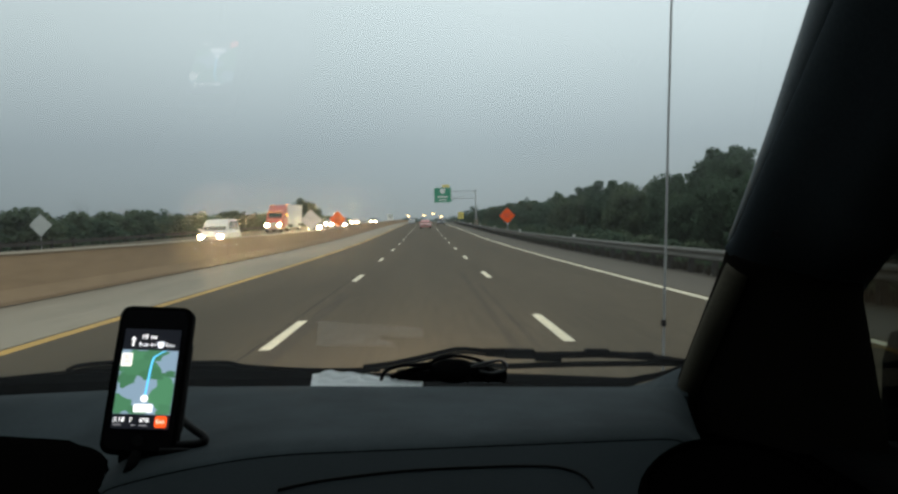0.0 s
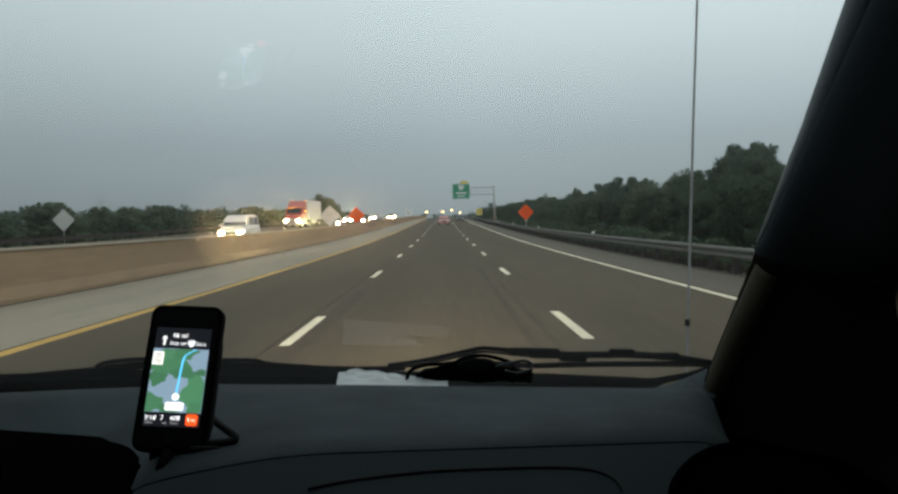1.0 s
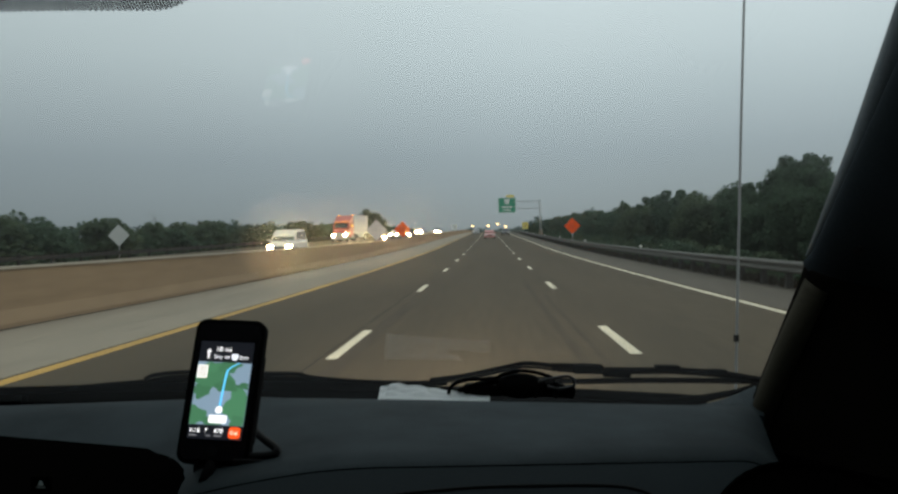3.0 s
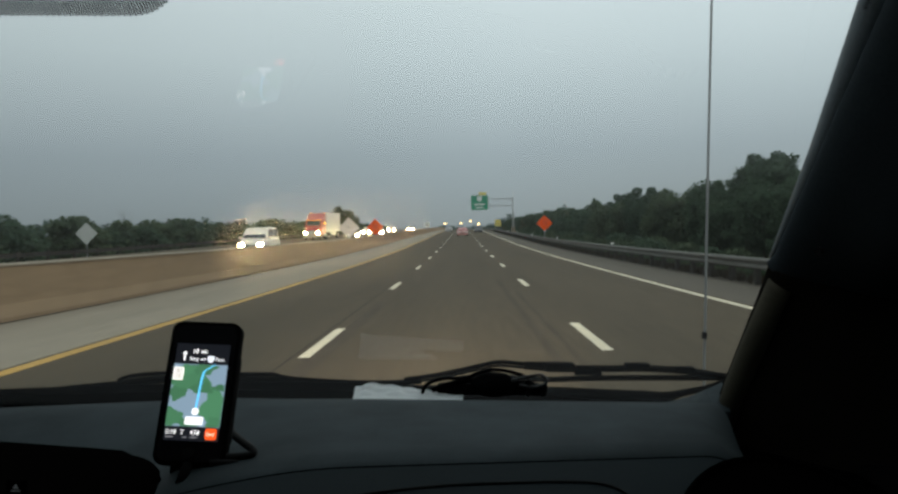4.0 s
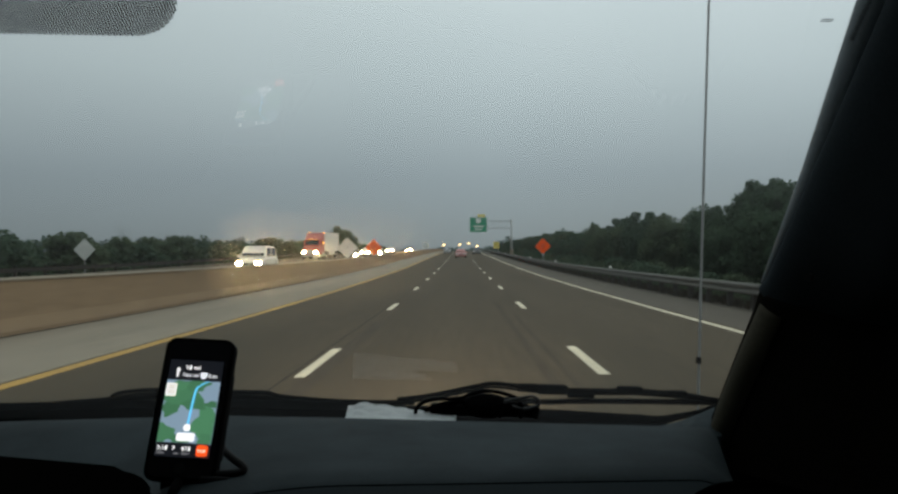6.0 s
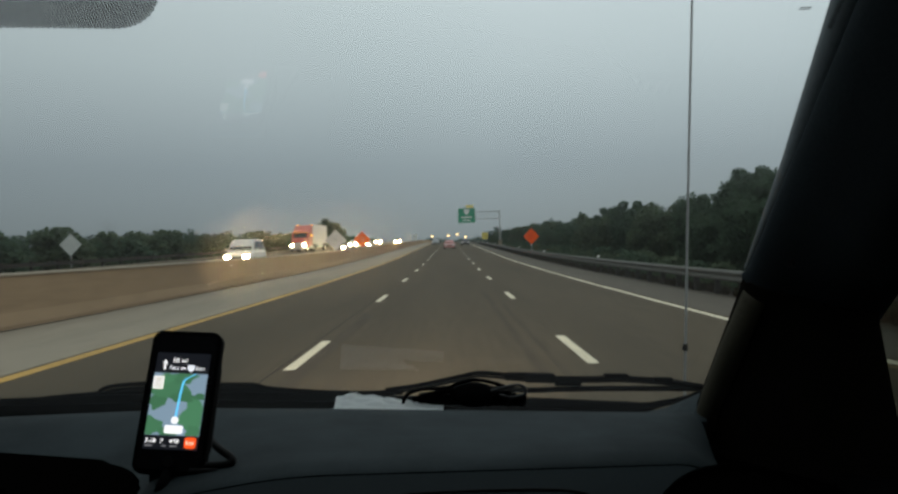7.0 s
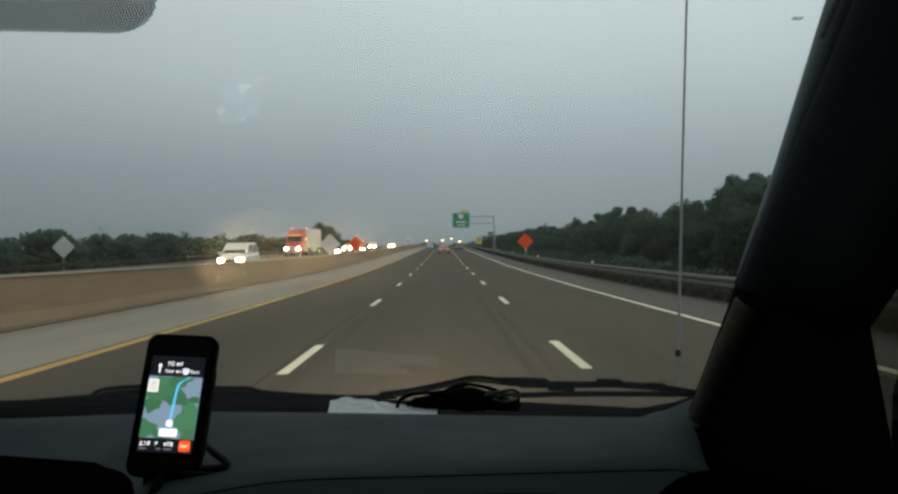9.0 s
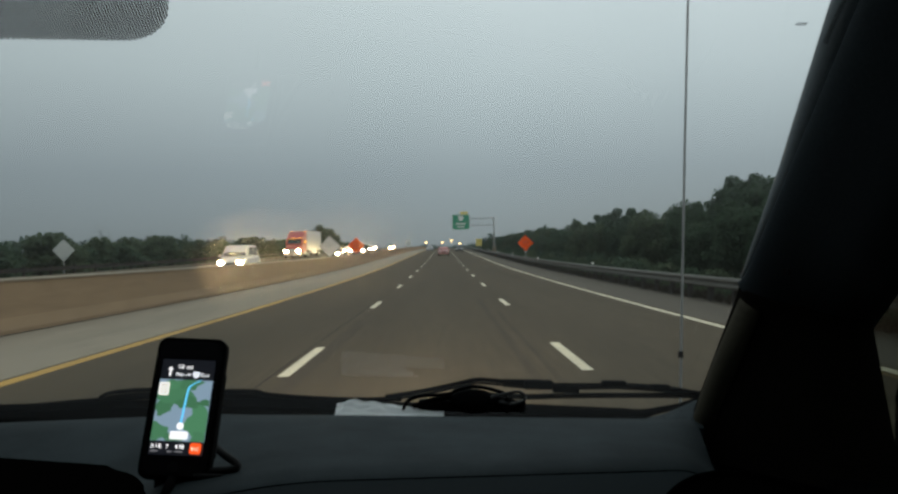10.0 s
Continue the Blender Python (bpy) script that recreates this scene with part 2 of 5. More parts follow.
def bend(pts, n=6):
    """Points of a smooth line through pts."""
    pts = [Vector(p) for p in pts]
    out = []
    for i in range(len(pts) - 1):
        p0, p1, p2, p3 = pts[max(i - 1, 0)], pts[i], pts[i + 1], pts[min(i + 2, len(pts) - 1)]
        for k in range(n):
            t = k / n
            out.append(0.5 * ((2 * p1) + (p2 - p0) * t + (2 * p0 - 5 * p1 + 4 * p2 - p3) * t * t + (3 * p1 - p0 - 3 * p2 + p3) * t ** 3))
    return out + [pts[-1]]


def plate(outline, depth, m=None, bevel=0.0, seg=2):
    """A flat outline in x, y, thickened by depth downwards along -z."""
    bm = bmesh.new()
    f = bm.faces.new([bm.verts.new((x, y, 0)) for x, y in outline])
    back = bmesh.ops.extrude_face_region(bm, geom=[f])
    moved = [v for v in back["geom"] if isinstance(v, bmesh.types.BMVert)]
    bmesh.ops.translate(bm, verts=moved, vec=(0, 0, -depth))
    if bevel:
        bmesh.ops.bevel(bm, geom=bm.edges[:], offset=bevel, segments=seg, affect="EDGES", profile=0.6)
    if m is not None:
        bmesh.ops.transform(bm, matrix=m, verts=bm.verts[:])
    return bm


def rounded(w, h, r, n=5):
    """Outline of a rounded rectangle round the origin."""
    out = []
    for cx, cy, a0 in ((w / 2 - r, h / 2 - r, 0), (-w / 2 + r, h / 2 - r, 90), (-w / 2 + r, -h / 2 + r, 180), (w / 2 - r, -h / 2 + r, 270)):
        for k in range(n + 1):
            a = radians(a0 + 90 * k / n)
            out.append((cx + r * math.cos(a), cy + r * math.sin(a)))
    return out


# ---- the lie of the land ----
def road_z(y):
    """The road runs level, then climbs gently to a far crest."""
    if y < 15:
        return 0.0
    if y < 85:
        return 0.0001 * (y - 15) ** 2
    if y < 200:
        return 0.49 + 0.014 * (y - 85)
    d = min(y - 200, 300)
    return 2.10 + 0.014 * d - 0.014 * d * d / 600


ONCOMING = 0.34  # the other carriageway lies a little higher


def land_z(x, y):
    """Banks that fall away on both sides of the road."""
    z = road_z(y) - 0.12
    if x > 7.1:
        z -= 2.6 * min(1, (x - 7.1) / 11.0)
    if x < -9.9:
        z += ONCOMING
    if x < -29.5:
        z -= 7.5 * min(1, (-29.5 - x) / 26.0)
    return z


Y_STOPS = [-60, -30, -10, 0, 10, 20, 30] + [36, 42] + list(range(50, 150, 10)) + list(range(150, 520, 25)) + list(range(520, 830, 40))


def strip(name, x0, x1, lift, material, label, category, y0=-60, y1=540):
    """A band along the road between two lines."""
    ys = [y0] + [y for y in Y_STOPS if y0 < y < y1] + [y1]
    bm = bmesh.new()
    row = [(bm.verts.new((x0, y, road_z(y) + lift)), bm.verts.new((x1, y, road_z(y) + lift))) for y in ys]
    for a, b in zip(row, row[1:]):
        bm.faces.new((a[0], a[1], b[1], b[0]))
    ob = part(name, bm, material)
    return tagged(ob, label, category, kind="structure")


bm = bmesh.new()
xs = [-3000, -1200, -500, -250, -140, -90, -70, -56, -48, -42, -36, -29.5, -20, -10, -9, 0, 7.1, 10, 14, 18.1, 26, 40, 70, 140, 300, 800, 3000]
ys = [-600, -200] + Y_STOPS + [1000, 1500, 2500, 4000]
grid = [[bm.verts.new((x, y, land_z(x, y))) for x in xs] for y in ys]
for a, b in zip(grid, grid[1:]):
    for k in range(len(xs) - 1):
        bm.faces.new((a[k], a[k + 1], b[k + 1], b[k]))
tagged(part("ground", bm, GRASS), "dull green grass verges and banks beside the highway", "ground", kind="structure")

strip("road", -5.62, 5.42, 0.0, ASPHALT, "worn grey asphalt highway with three lanes", "road")
strip("shoulder", -9.0, -5.62, -0.004, SHOULDER, "pale concrete inner shoulder along the median barrier", "shoulder")
strip("shoulder", 5.42, 7.15, -0.004, SHOULDER_R, "grey asphalt outer shoulder beside the guardrail", "shoulder")
strip("road", -29.0, -9.9, ONCOMING - 0.01, ASPHALT, "grey asphalt carriageway for the oncoming traffic", "road")
strip("road_line", -5.53, -5.31, 0.005, YELLOW, "solid yellow edge line, slightly worn", "road line", y1=520)
strip("road_line", 5.10, 5.26, 0.005, WHITE, "solid white edge line, slightly worn", "road line", y1=520)
strip("road_line", -12.5, -12.36, ONCOMING, YELLOW, "solid yellow edge line of the oncoming carriageway", "road line", y1=520)
strip("road_line", -23.6, -23.46, ONCOMING, WHITE, "solid white edge line of the oncoming carriageway", "road line", y1=520)
strip("tar_seam", -2.195, -2.16, 0.003, TAR, "dark tar seam along the lane joint", "road seam", y1=160)

strip("wheel_stain", -1.96, -1.72, 0.0025, STAIN, "dark tyre stain worn along the lane", "road stain", 4.5, 18)
strip("wheel_stain", 1.00, 1.12, 0.0025, STAIN, "narrow dark tyre mark along the lane", "road stain", 8, 26)
strip("wheel_stain", 1.27, 1.36, 0.0025, STAIN, "narrow dark tyre mark along the lane", "road stain", 8, 20)
# narrow dark strip where the barrier meets the shoulder
strip("gutter", -9.02, -8.86, 0.002, TAR, "narrow dark strip along the barrier's foot", "gutter", y1=300)
strip("verge", 7.15, 8.3, -0.03, SOIL, "dark soil and weeds under the guardrail", "verge", y1=420)

# lane dashes, 3 m long every 12.2 m
for lane_x in (-2.02, 1.75):
    for k in range(24):
        y0 = 9.8 + 12.2 * (k - 1)
        bm = bmesh.new()
        row = [(bm.verts.new((lane_x - 0.075, y, road_z(y) + 0.006)), bm.verts.new((lane_x + 0.075, y, road_z(y) + 0.006))) for y in (y0, y0 + 1.5, y0 + 3.05)]
        for a, b in zip(row, row[1:]):
            bm.faces.new((a[0], a[1], b[1], b[0]))
        tagged(part("lane_dash", bm, WHITE), "white painted lane dash on the asphalt", "road marking", "lane dashes", "structure")


def sweep(profile, ys, material, name, parent=None, closed=True):
    """A profile of x, z carried along the road."""
    bm = bmesh.new()
    rows = [[bm.verts.new((x, y, road_z(y) + z)) for x, z in profile] for y in ys]
    n = len(profile)
    for a, b in zip(rows, rows[1:]):
        for k in range(n if closed else n - 1):
            bm.faces.new((a[k], a[(k + 1) % n], b[(k + 1) % n], b[k]))
    if closed:
        bm.faces.new(rows[0])
        bm.faces.new(rows[-1][::-1])
    return part(name, bm, material, parent)


BARRIER_YS = [y for y in Y_STOPS if y < 540]
barrier = sweep([(-9.0, -0.1), (-9.0, 0.08), (-9.13, 0.33), (-9.20, 1.07), (-9.22, 1.09), (-9.70, 1.09), (-9.72, 1.07), (-9.78, 0.33), (-9.90, 0.08), (-9.90, -0.1)], BARRIER_YS, CONCRETE, "median_barrier")
tagged(barrier, "tan concrete median barrier with a dark strip at its foot", "barrier", kind="structure")

cap = sweep([(-9.16, 1.094), (-9.18, 1.135), (-9.74, 1.135), (-9.76, 1.094)], BARRIER_YS, SHOULDER, "barrier_cap")
tagged(cap, "grey concrete cap along the median barrier", "barrier", kind="structure")

# ---- guardrail ----
RAIL_X, RAIL_LIFT = 7.5, -0.11
guardrail = thing("guardrail", "galvanized steel guardrail on posts beside the shoulder", "guardrail")
wave = [(0.0, 0.48), (-0.07, 0.52), (-0.07, 0.57), (0.0, 0.61), (0.0, 0.65), (-0.07, 0.69), (-0.07, 0.74), (0.0, 0.79)]
wave = [(RAIL_X + x, z + RAIL_LIFT) for x, z in wave] + [(RAIL_X + x + 0.012, z + RAIL_LIFT) for x, z in wave[::-1]]
sweep(wave, [y for y in Y_STOPS if y < 520], RAILING, "rail", guardrail)
post = None
for k in range(110):
    y = -6 + 1.905 * k
    if post is None:
        post = part("post", box((-0.05, -0.08, -0.7), (0.10, 0.08, 0.62), 0.01), WOODPOST, guardrail)
        post.location = (RAIL_X + 0.07, y, road_z(y))
        continue
    o = post.copy()
    scene.collection.objects.link(o)
    o.location = (RAIL_X + 0.07, y, road_z(y))


# weeds added as a dark band hiding the posts' feet, and a second rail across the oncoming carriageway
WEED = leaves("brownish_weeds", (0.036, 0.028, 0.020), (0.024, 0.022, 0.016), 1.5)
rnd = random.Random(9)
bm = bmesh.new()
for k in range(16000):
    y = -4 + 170 * rnd.random() ** 1.4
    x = rnd.uniform(7.60, 8.20)
    z = land_z(x, y) + 0.02
    h, w, a = rnd.uniform(0.20, 0.56), rnd.uniform(0.02, 0.05), rnd.uniform(0, 6.28)
    tip = Vector((x + rnd.gauss(0, 0.12), y + rnd.gauss(0, 0.12), z + h))
    side = Vector((math.cos(a), math.sin(a), 0)) * w
    foot = Vector((x, y, z))
    v = [bm.verts.new(p) for p in (foot - side, foot + side, foot.lerp(tip, 0.6) + side * 0.8, tip, foot.lerp(tip, 0.6) - side * 0.8)]
    bm.faces.new(v)
tagged(part("weeds", bm, WEED), "brownish green weeds added as a dark band under the guardrail", "weeds", kind="stuff")

far_rail = thing("guardrail", "distant steel guardrail beyond the oncoming carriageway", "guardrail")
sweep([(x - RAIL_X - 29.3, z - 0.10 + ONCOMING) for x, z in wave], [y for y in Y_STOPS if -10 < y < 420], WOODPOST, "rail", far_rail)
for k in range(60):
    y = 10 + 3.81 * k
    o = post.copy()
    scene.collection.objects.link(o)
    o.parent, o.location = far_rail, (-29.42, y, road_z(y) + 0.1 + ONCOMING)

# ---- the car that the camera rides in ----
car = thing("car", "dark grey car with a grained vinyl dashboard and black trim", "car")


def slide(x):
    """How far the dashboard's front edge stands ahead of the line straight across."""
    return 0.010 + 0.148 * min(0.34, max(-0.20, x))


def dash_end(y):
    """Where the dashboard ends beside the door."""
    return 0.305 + 0.34 * min(0.13, max(0.0, y - 0.99)) - 0.16 * max(0.0, 0.90 - y)


def dash_shape(profile, material, name, label=""):
    """A profile of y, z carried across the car; its front edge runs aslant and the right end rolls over to the door."""
    bm = bmesh.new()
    n = 80
    rows = []
    for i in range(n + 1):
        row = []
        for y, z in profile:
            x1 = dash_end(y)
            x = -1.08 + (x1 + 1.08) * (1 - (1 - i / n) ** 1.6)
            ahead = y + slide(x) * min(1.0, max(0.0, (0.97 - y) / 0.20))
            sag = -0.054 * max(0.0, -x - 0.30)
            sag -= 0.030 * (max(0.0, x - x1 + 0.055) / 0.055) ** 2.2 * min(1.0, max(0.0, (0.97 - y) / 0.12))
            sag -= 0.030 * min(1.0, max(0.0, (-x - 0.10) / 0.18)) ** 2 * min(1.2, max(0.0, (1.0 - y) / 0.28))
            sag -= 0.060 * min(1.0, max(0.0, (-x - 0.275) / 0.10)) * min(1.0, max(0.0, (0.88 - y) / 0.10))
            row.append(bm.verts.new((x, ahead, z + sag)))
        rows.append(row)
    for a, b in zip(rows, rows[1:]):
        for k in range(len(profile) - 1):
            bm.faces.new((a[k], a[k + 1], b[k + 1], b[k]))
    return part(name, bm, material, car, label, smooth=True)


top_line = [(0.7195, 1.2745), (0.724, 1.2770), (0.76, 1.279), (0.85, 1.2795), (0.94, 1.2795), (0.985, 1.278), (1.01, 1.272), (1.03, 1.262), (1.06, 1.250), (1.14, 1.232)]
dash_shape(top_line, DASH, "dashboard", "grey grained vinyl dashboard top")
front_line = [(0.38, 0.98), (0.46, 1.10), (0.54, 1.160), (0.62, 1.2136), (0.68, 1.2499), (0.7190, 1.2735)]
dash_shape(front_line, DASH_LOW, "dash_front", "charcoal vinyl face of the dashboard")
part("dash_seam", tube(bend([(-0.1217, 0.6787, 1.2545), (-0.0859, 0.6904, 1.2584), (-0.0193, 0.7057, 1.2616), (0.0557, 0.7172, 1.2619), (0.0967, 0.7220, 1.2611), (0.1172, 0.7225, 1.2596), (0.1320, 0.7196, 1.2565), (0.1411, 0.7134, 1.2519), (0.1445, 0.7052, 1.2467)]), 0.0013, 6), BLACK, car, "thin seam of the airbag cover")
# the rising corner between dashboard, glass and pillar
bm = bmesh.new()
low = [bm.verts.new(p) for p in ((0.225, 1.05, 1.255), (0.262, 1.05, 1.255), (0.296, 1.05, 1.255), (0.322, 1.045, 1.255), (0.342, 1.045, 1.254))]
top = [bm.verts.new(p) for p in ((0.262, 1.13, 1.243), (0.2896, 1.125, 1.2512), (0.3118, 1.125, 1.2571), (0.3347, 1.125, 1.2670), (0.3568, 1.125, 1.2776))]
for k in range(4):
    bm.faces.new((low[k], low[k + 1], top[k + 1], top[k]))
under = bmesh.ops.extrude_face_region(bm, geom=bm.faces[:])
bmesh.ops.translate(bm, verts=[v for v in under["geom"] if isinstance(v, bmesh.types.BMVert)], vec=(0, 0.004, -0.012))
part("dash_corner", bm, DASH, car, "grey corner of the dashboard by the pillar", smooth=False)
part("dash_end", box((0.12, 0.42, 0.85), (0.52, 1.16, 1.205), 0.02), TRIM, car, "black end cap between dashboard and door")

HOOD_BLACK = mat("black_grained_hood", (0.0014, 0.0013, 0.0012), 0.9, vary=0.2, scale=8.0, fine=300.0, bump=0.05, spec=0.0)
# the dark instrument hollow, widened in black over the shaded dashboard, with its small white sign
part("instrument_hood", plate([(-0.95, 0.931), (-0.532, 0.931), (-0.493, 0.933), (-0.458, 0.930), (-0.420, 0.919), (-0.381, 0.899), (-0.345, 0.865), (-0.306, 0.809), (-0.271, 0.740), (-0.267, 0.60), (-0.263, 0.45), (-0.95, 0.45)], 0.12, Matrix.Translation((0, 0, 1.247)), 0.016, 4), HOOD_BLACK, car, "black hood over the instruments, widened over the shaded dashboard", smooth=True)
slope = math.atan(0.605)
face = Matrix(((1, 0, 0, 0.270), (0, math.cos(slope), -math.sin(slope), 0.690), (0, math.sin(slope), math.cos(slope), 1.2302), (0, 0, 0, 1)))
# black ringed oval at the dashboard's right end
oval = [(0.090 * math.cos(2 * math.pi * k / 40), 0.080 * math.sin(2 * math.pi * k / 40)) for k in range(40)]
oval_plate = part("side_vent", plate(oval, 0.05, face @ Matrix.Translation((0, 0, 0.008)), 0.012, 4), HOOD_BLACK, car, "black oval plate by the door", smooth=True)
part("vent_ring", tube([face @ Vector((0.93 * x, 0.93 * y, 0.010)) for x, y in oval + oval[:1]], 0.0022, 6), HOOD_BLACK, oval_plate)
WARN = mat("warning_white", (0.80, 0.82, 0.84), 0.6, vary=0.05, bump=0.0)
part("label_tab", box((-0.412, 0.7125, 1.244), (-0.393, 0.7155, 1.259), 0.001), HOOD_BLACK, car, "small black tab")
for w, z0, z1 in ((0.0024, 1.2535, 1.2552), (0.0045, 1.2516, 1.2530), (0.0085, 1.2492, 1.2501)):
    part("warning_mark", box((-0.4025 - w / 2, 0.7115, z0), (-0.4025 + w / 2, 0.7122, z1)), WARN, car, "small pale warning symbol")

# windshield: steep at its foot, leaning further back towards the roof
GLASS_LONG = 0.735
STEPS = 60
shield = [Vector((0, 1.130, 1.233))]
for k in range(STEPS):
    a = radians(50.0 - 20.0 * (k + 0.5) / STEPS)
    shield.append(shield[-1] + Vector((0, -math.cos(a), math.sin(a))) * GLASS_LONG / STEPS)


def glass_at(s):
    """The place on the windshield s metres up from its foot, with its upward and inward ways."""
    f = min(STEPS - 1.001, max(0.0, s / GLASS_LONG * STEPS))
    k = int(f)
    up = (shield[k + 1] - shield[k]).normalized()
    return shield[k].lerp(shield[k + 1], f - k), up, Vector((0, -up.z, up.y))


def half_span(s):
    """Left and right ends of the glass at that height."""
    f = s / GLASS_LONG
    return -1.06 + 0.08 * f, 0.362 - 0.060 * f


bm = bmesh.new()
rows = []
for k, p in enumerate(shield):
    l_end, r_end = half_span(GLASS_LONG * k / STEPS)
    rows.append([bm.verts.new((l_end + (r_end - l_end) * i / 16, p.y, p.z)) for i in range(17)])
for a, b in zip(rows, rows[1:]):
    for k in range(16):
        bm.faces.new((a[k], a[k + 1], b[k + 1], b[k]))
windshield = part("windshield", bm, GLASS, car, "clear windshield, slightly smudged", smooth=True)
windshield.visible_shadow = False


def add_dot(bm, x, s, r, sides):
    c, up, inward = glass_at(s)
    c = c + inward * 0.0015
    vs = []
    for k in range(sides):
        a = 2 * math.pi * k / sides
        vs.append(bm.verts.new((x + r * math.cos(a), c.y + up.y * r * 1.35 * math.sin(a), c.z + up.z * r * 1.35 * math.sin(a))))
    bm.faces.new(vs)


# the dotted black border that shades the mirror's foot
bm = bmesh.new()
pitch_dot = 0.0024
low_s, right_x, corner = 0.6425, -0.2245, 0.050
for i in range(165):
    x = right_x - 0.0008 - i * pitch_dot
    low = low_s - 0.004 * min(1.0, max(0.0, (-0.36 - x) / 0.2))
    if x > right_x - corner:
        low += corner - math.sqrt(max(0.0, corner ** 2 - (x - right_x + corner) ** 2))
    for j in range(41):
        s = low + (j + 0.5 * (i % 2)) * pitch_dot * 1.16
        if s > 0.735:
            break
        edge = min(s - low, (right_x - x) * 0.8)
        add_dot(bm, x, s, pitch_dot * (0.45 + min(0.03, edge * 6)), 8)
tagged(part("dotted_border", bm, BLACK, windshield, "black dotted shade border of the windshield"), kind="stuff")

# dots along the right edge too
bm = bmesh.new()
for j in range(34):
    for i in range(2):
        s = 0.652 + j * 0.0026
        add_dot(bm, half_span(s)[1] - 0.0036 - i * 0.0021 - (j % 2) * 0.0010, s, 0.00095 * (1 - 0.18 * i), 6)
tagged(part("dotted_edge", bm, BLACK, windshield, "black dotted edge along the pillar"), kind="stuff")

# maker's mark on the glass, as bars
c, up, inward = glass_at(0.6705)
c = c + inward * 0.001
for k in range(3):
    for low, high in ((-0.0014, -0.0006), (0.0004, 0.0011)):
        m = Matrix(((1, 0, 0, 0.2742 + 0.0031 * k), (0, up.y, inward.y, c.y), (0, up.z, inward.z, c.z), (0, 0, 0, 1)))
        part("glass_mark", plate([(-0.0012 + low / 2, low), (0.0012 + low / 2, low), (0.0012 + high / 2, high), (-0.0012 + high / 2, high)], 0.0003, m), BLACK, windshield, "tiny dark printed mark")

# cowl under the glass, hood and fender ahead
bm = bmesh.new()
line = [(1.135, 1.229), (1.16, 1.236), (1.20, 1.228), (1.26, 1.205), (1.30, 1.17)]
rows = [[bm.verts.new((x, y, z + 0.015 + 0.014 * min(1.0, max(0.0, (0.08 - x) / 0.12)) + 0.030 * max(0.0, x - 0.22) - 0.02 * (x + 0.35) ** 2 - 0.035 * max(0.0, -x - 0.32))) for y, z in line] for x in [-1.10 + 1.53 * k / 14 for k in range(15)]]
for a, b in zip(rows, rows[1:]):
    for k in range(len(line) - 1):
        bm.faces.new((a[k], a[k + 1], b[k + 1], b[k]))
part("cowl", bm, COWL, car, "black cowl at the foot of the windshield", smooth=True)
PAINT = mat("dark_car_paint", (0.05, 0.055, 0.06), 0.35, vary=0.15, scale=2.0, fine=60.0, bump=0.02)
bm = bmesh.new()
line = [(1.29, 1.12), (1.40, 1.085), (1.70, 1.045), (2.00, 0.98), (2.20, 0.90), (2.28, 0.78), (2.30, 0.45)]
rows = [[bm.verts.new((-0.35 + x, y, z - 0.10 * x * x)) for y, z in line] for x in [-0.88 + 1.76 * k / 12 for k in range(13)]]
for a, b in zip(rows, rows[1:]):
    for k in range(len(line) - 1):
        bm.faces.new((a[k], a[k + 1], b[k + 1], b[k]))
part("hood", bm, PAINT, car, "dark painted hood", smooth=True)

# right pillar in two pieces, sail panel, door, roof and the rest of the shell
def rounded_pillar(rows, material, name, label, bulge):
    """A padded pillar: rows of left and right edge, bulging towards the seats and wrapped round its left edge."""
    bm = bmesh.new()
    rows = [(Vector(l), Vector(r)) for l, r in rows]
    fine = []
    for (l0, r0), (l1, r1) in zip(rows, rows[1:]):
        fine += [(l0.lerp(l1, k / 8), r0.lerp(r1, k / 8)) for k in range(8)]
    fine.append(rows[-1])
    along = (rows[-1][0] - rows[0][0]).normalized()
    back = Vector((0.035, 0.065, 0.0))
    grid_rows = []
    for l, r in fine:
        out = along.cross(r - l).normalized()
        if out.y > 0:
            out = -out
        line = [l + back]
        for k in range(17):
            u = (k / 16) ** 2.0
            line.append(l.lerp(r, u) + out * bulge * math.sqrt(max(0.0, 1.0 - (1.0 - min(1.0, u / 0.26)) ** 2)) * (1.0 - max(0.0, u - 0.7) / 0.3))
        line.append(r + back)
        grid_rows.append([bm.verts.new(p) for p in line])
    for a, b in zip(grid_rows, grid_rows[1:]):
        for k in range(len(a) - 1):
            bm.faces.new((a[k], a[k + 1], b[k + 1], b[k]))
    bm.faces.new(grid_rows[0][::-1])
    bm.faces.new(grid_rows[-1])
    return part(name, bm, material, car, label, smooth=True)


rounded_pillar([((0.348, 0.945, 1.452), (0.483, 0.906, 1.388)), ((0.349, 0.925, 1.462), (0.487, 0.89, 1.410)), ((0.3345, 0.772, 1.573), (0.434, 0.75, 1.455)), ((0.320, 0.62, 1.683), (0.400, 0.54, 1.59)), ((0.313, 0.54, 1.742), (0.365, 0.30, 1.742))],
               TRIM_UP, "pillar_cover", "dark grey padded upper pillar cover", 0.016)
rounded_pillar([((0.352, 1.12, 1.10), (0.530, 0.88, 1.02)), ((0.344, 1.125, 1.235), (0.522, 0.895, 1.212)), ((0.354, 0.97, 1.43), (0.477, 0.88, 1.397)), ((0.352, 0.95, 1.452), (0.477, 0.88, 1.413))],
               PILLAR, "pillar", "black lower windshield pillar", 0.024)
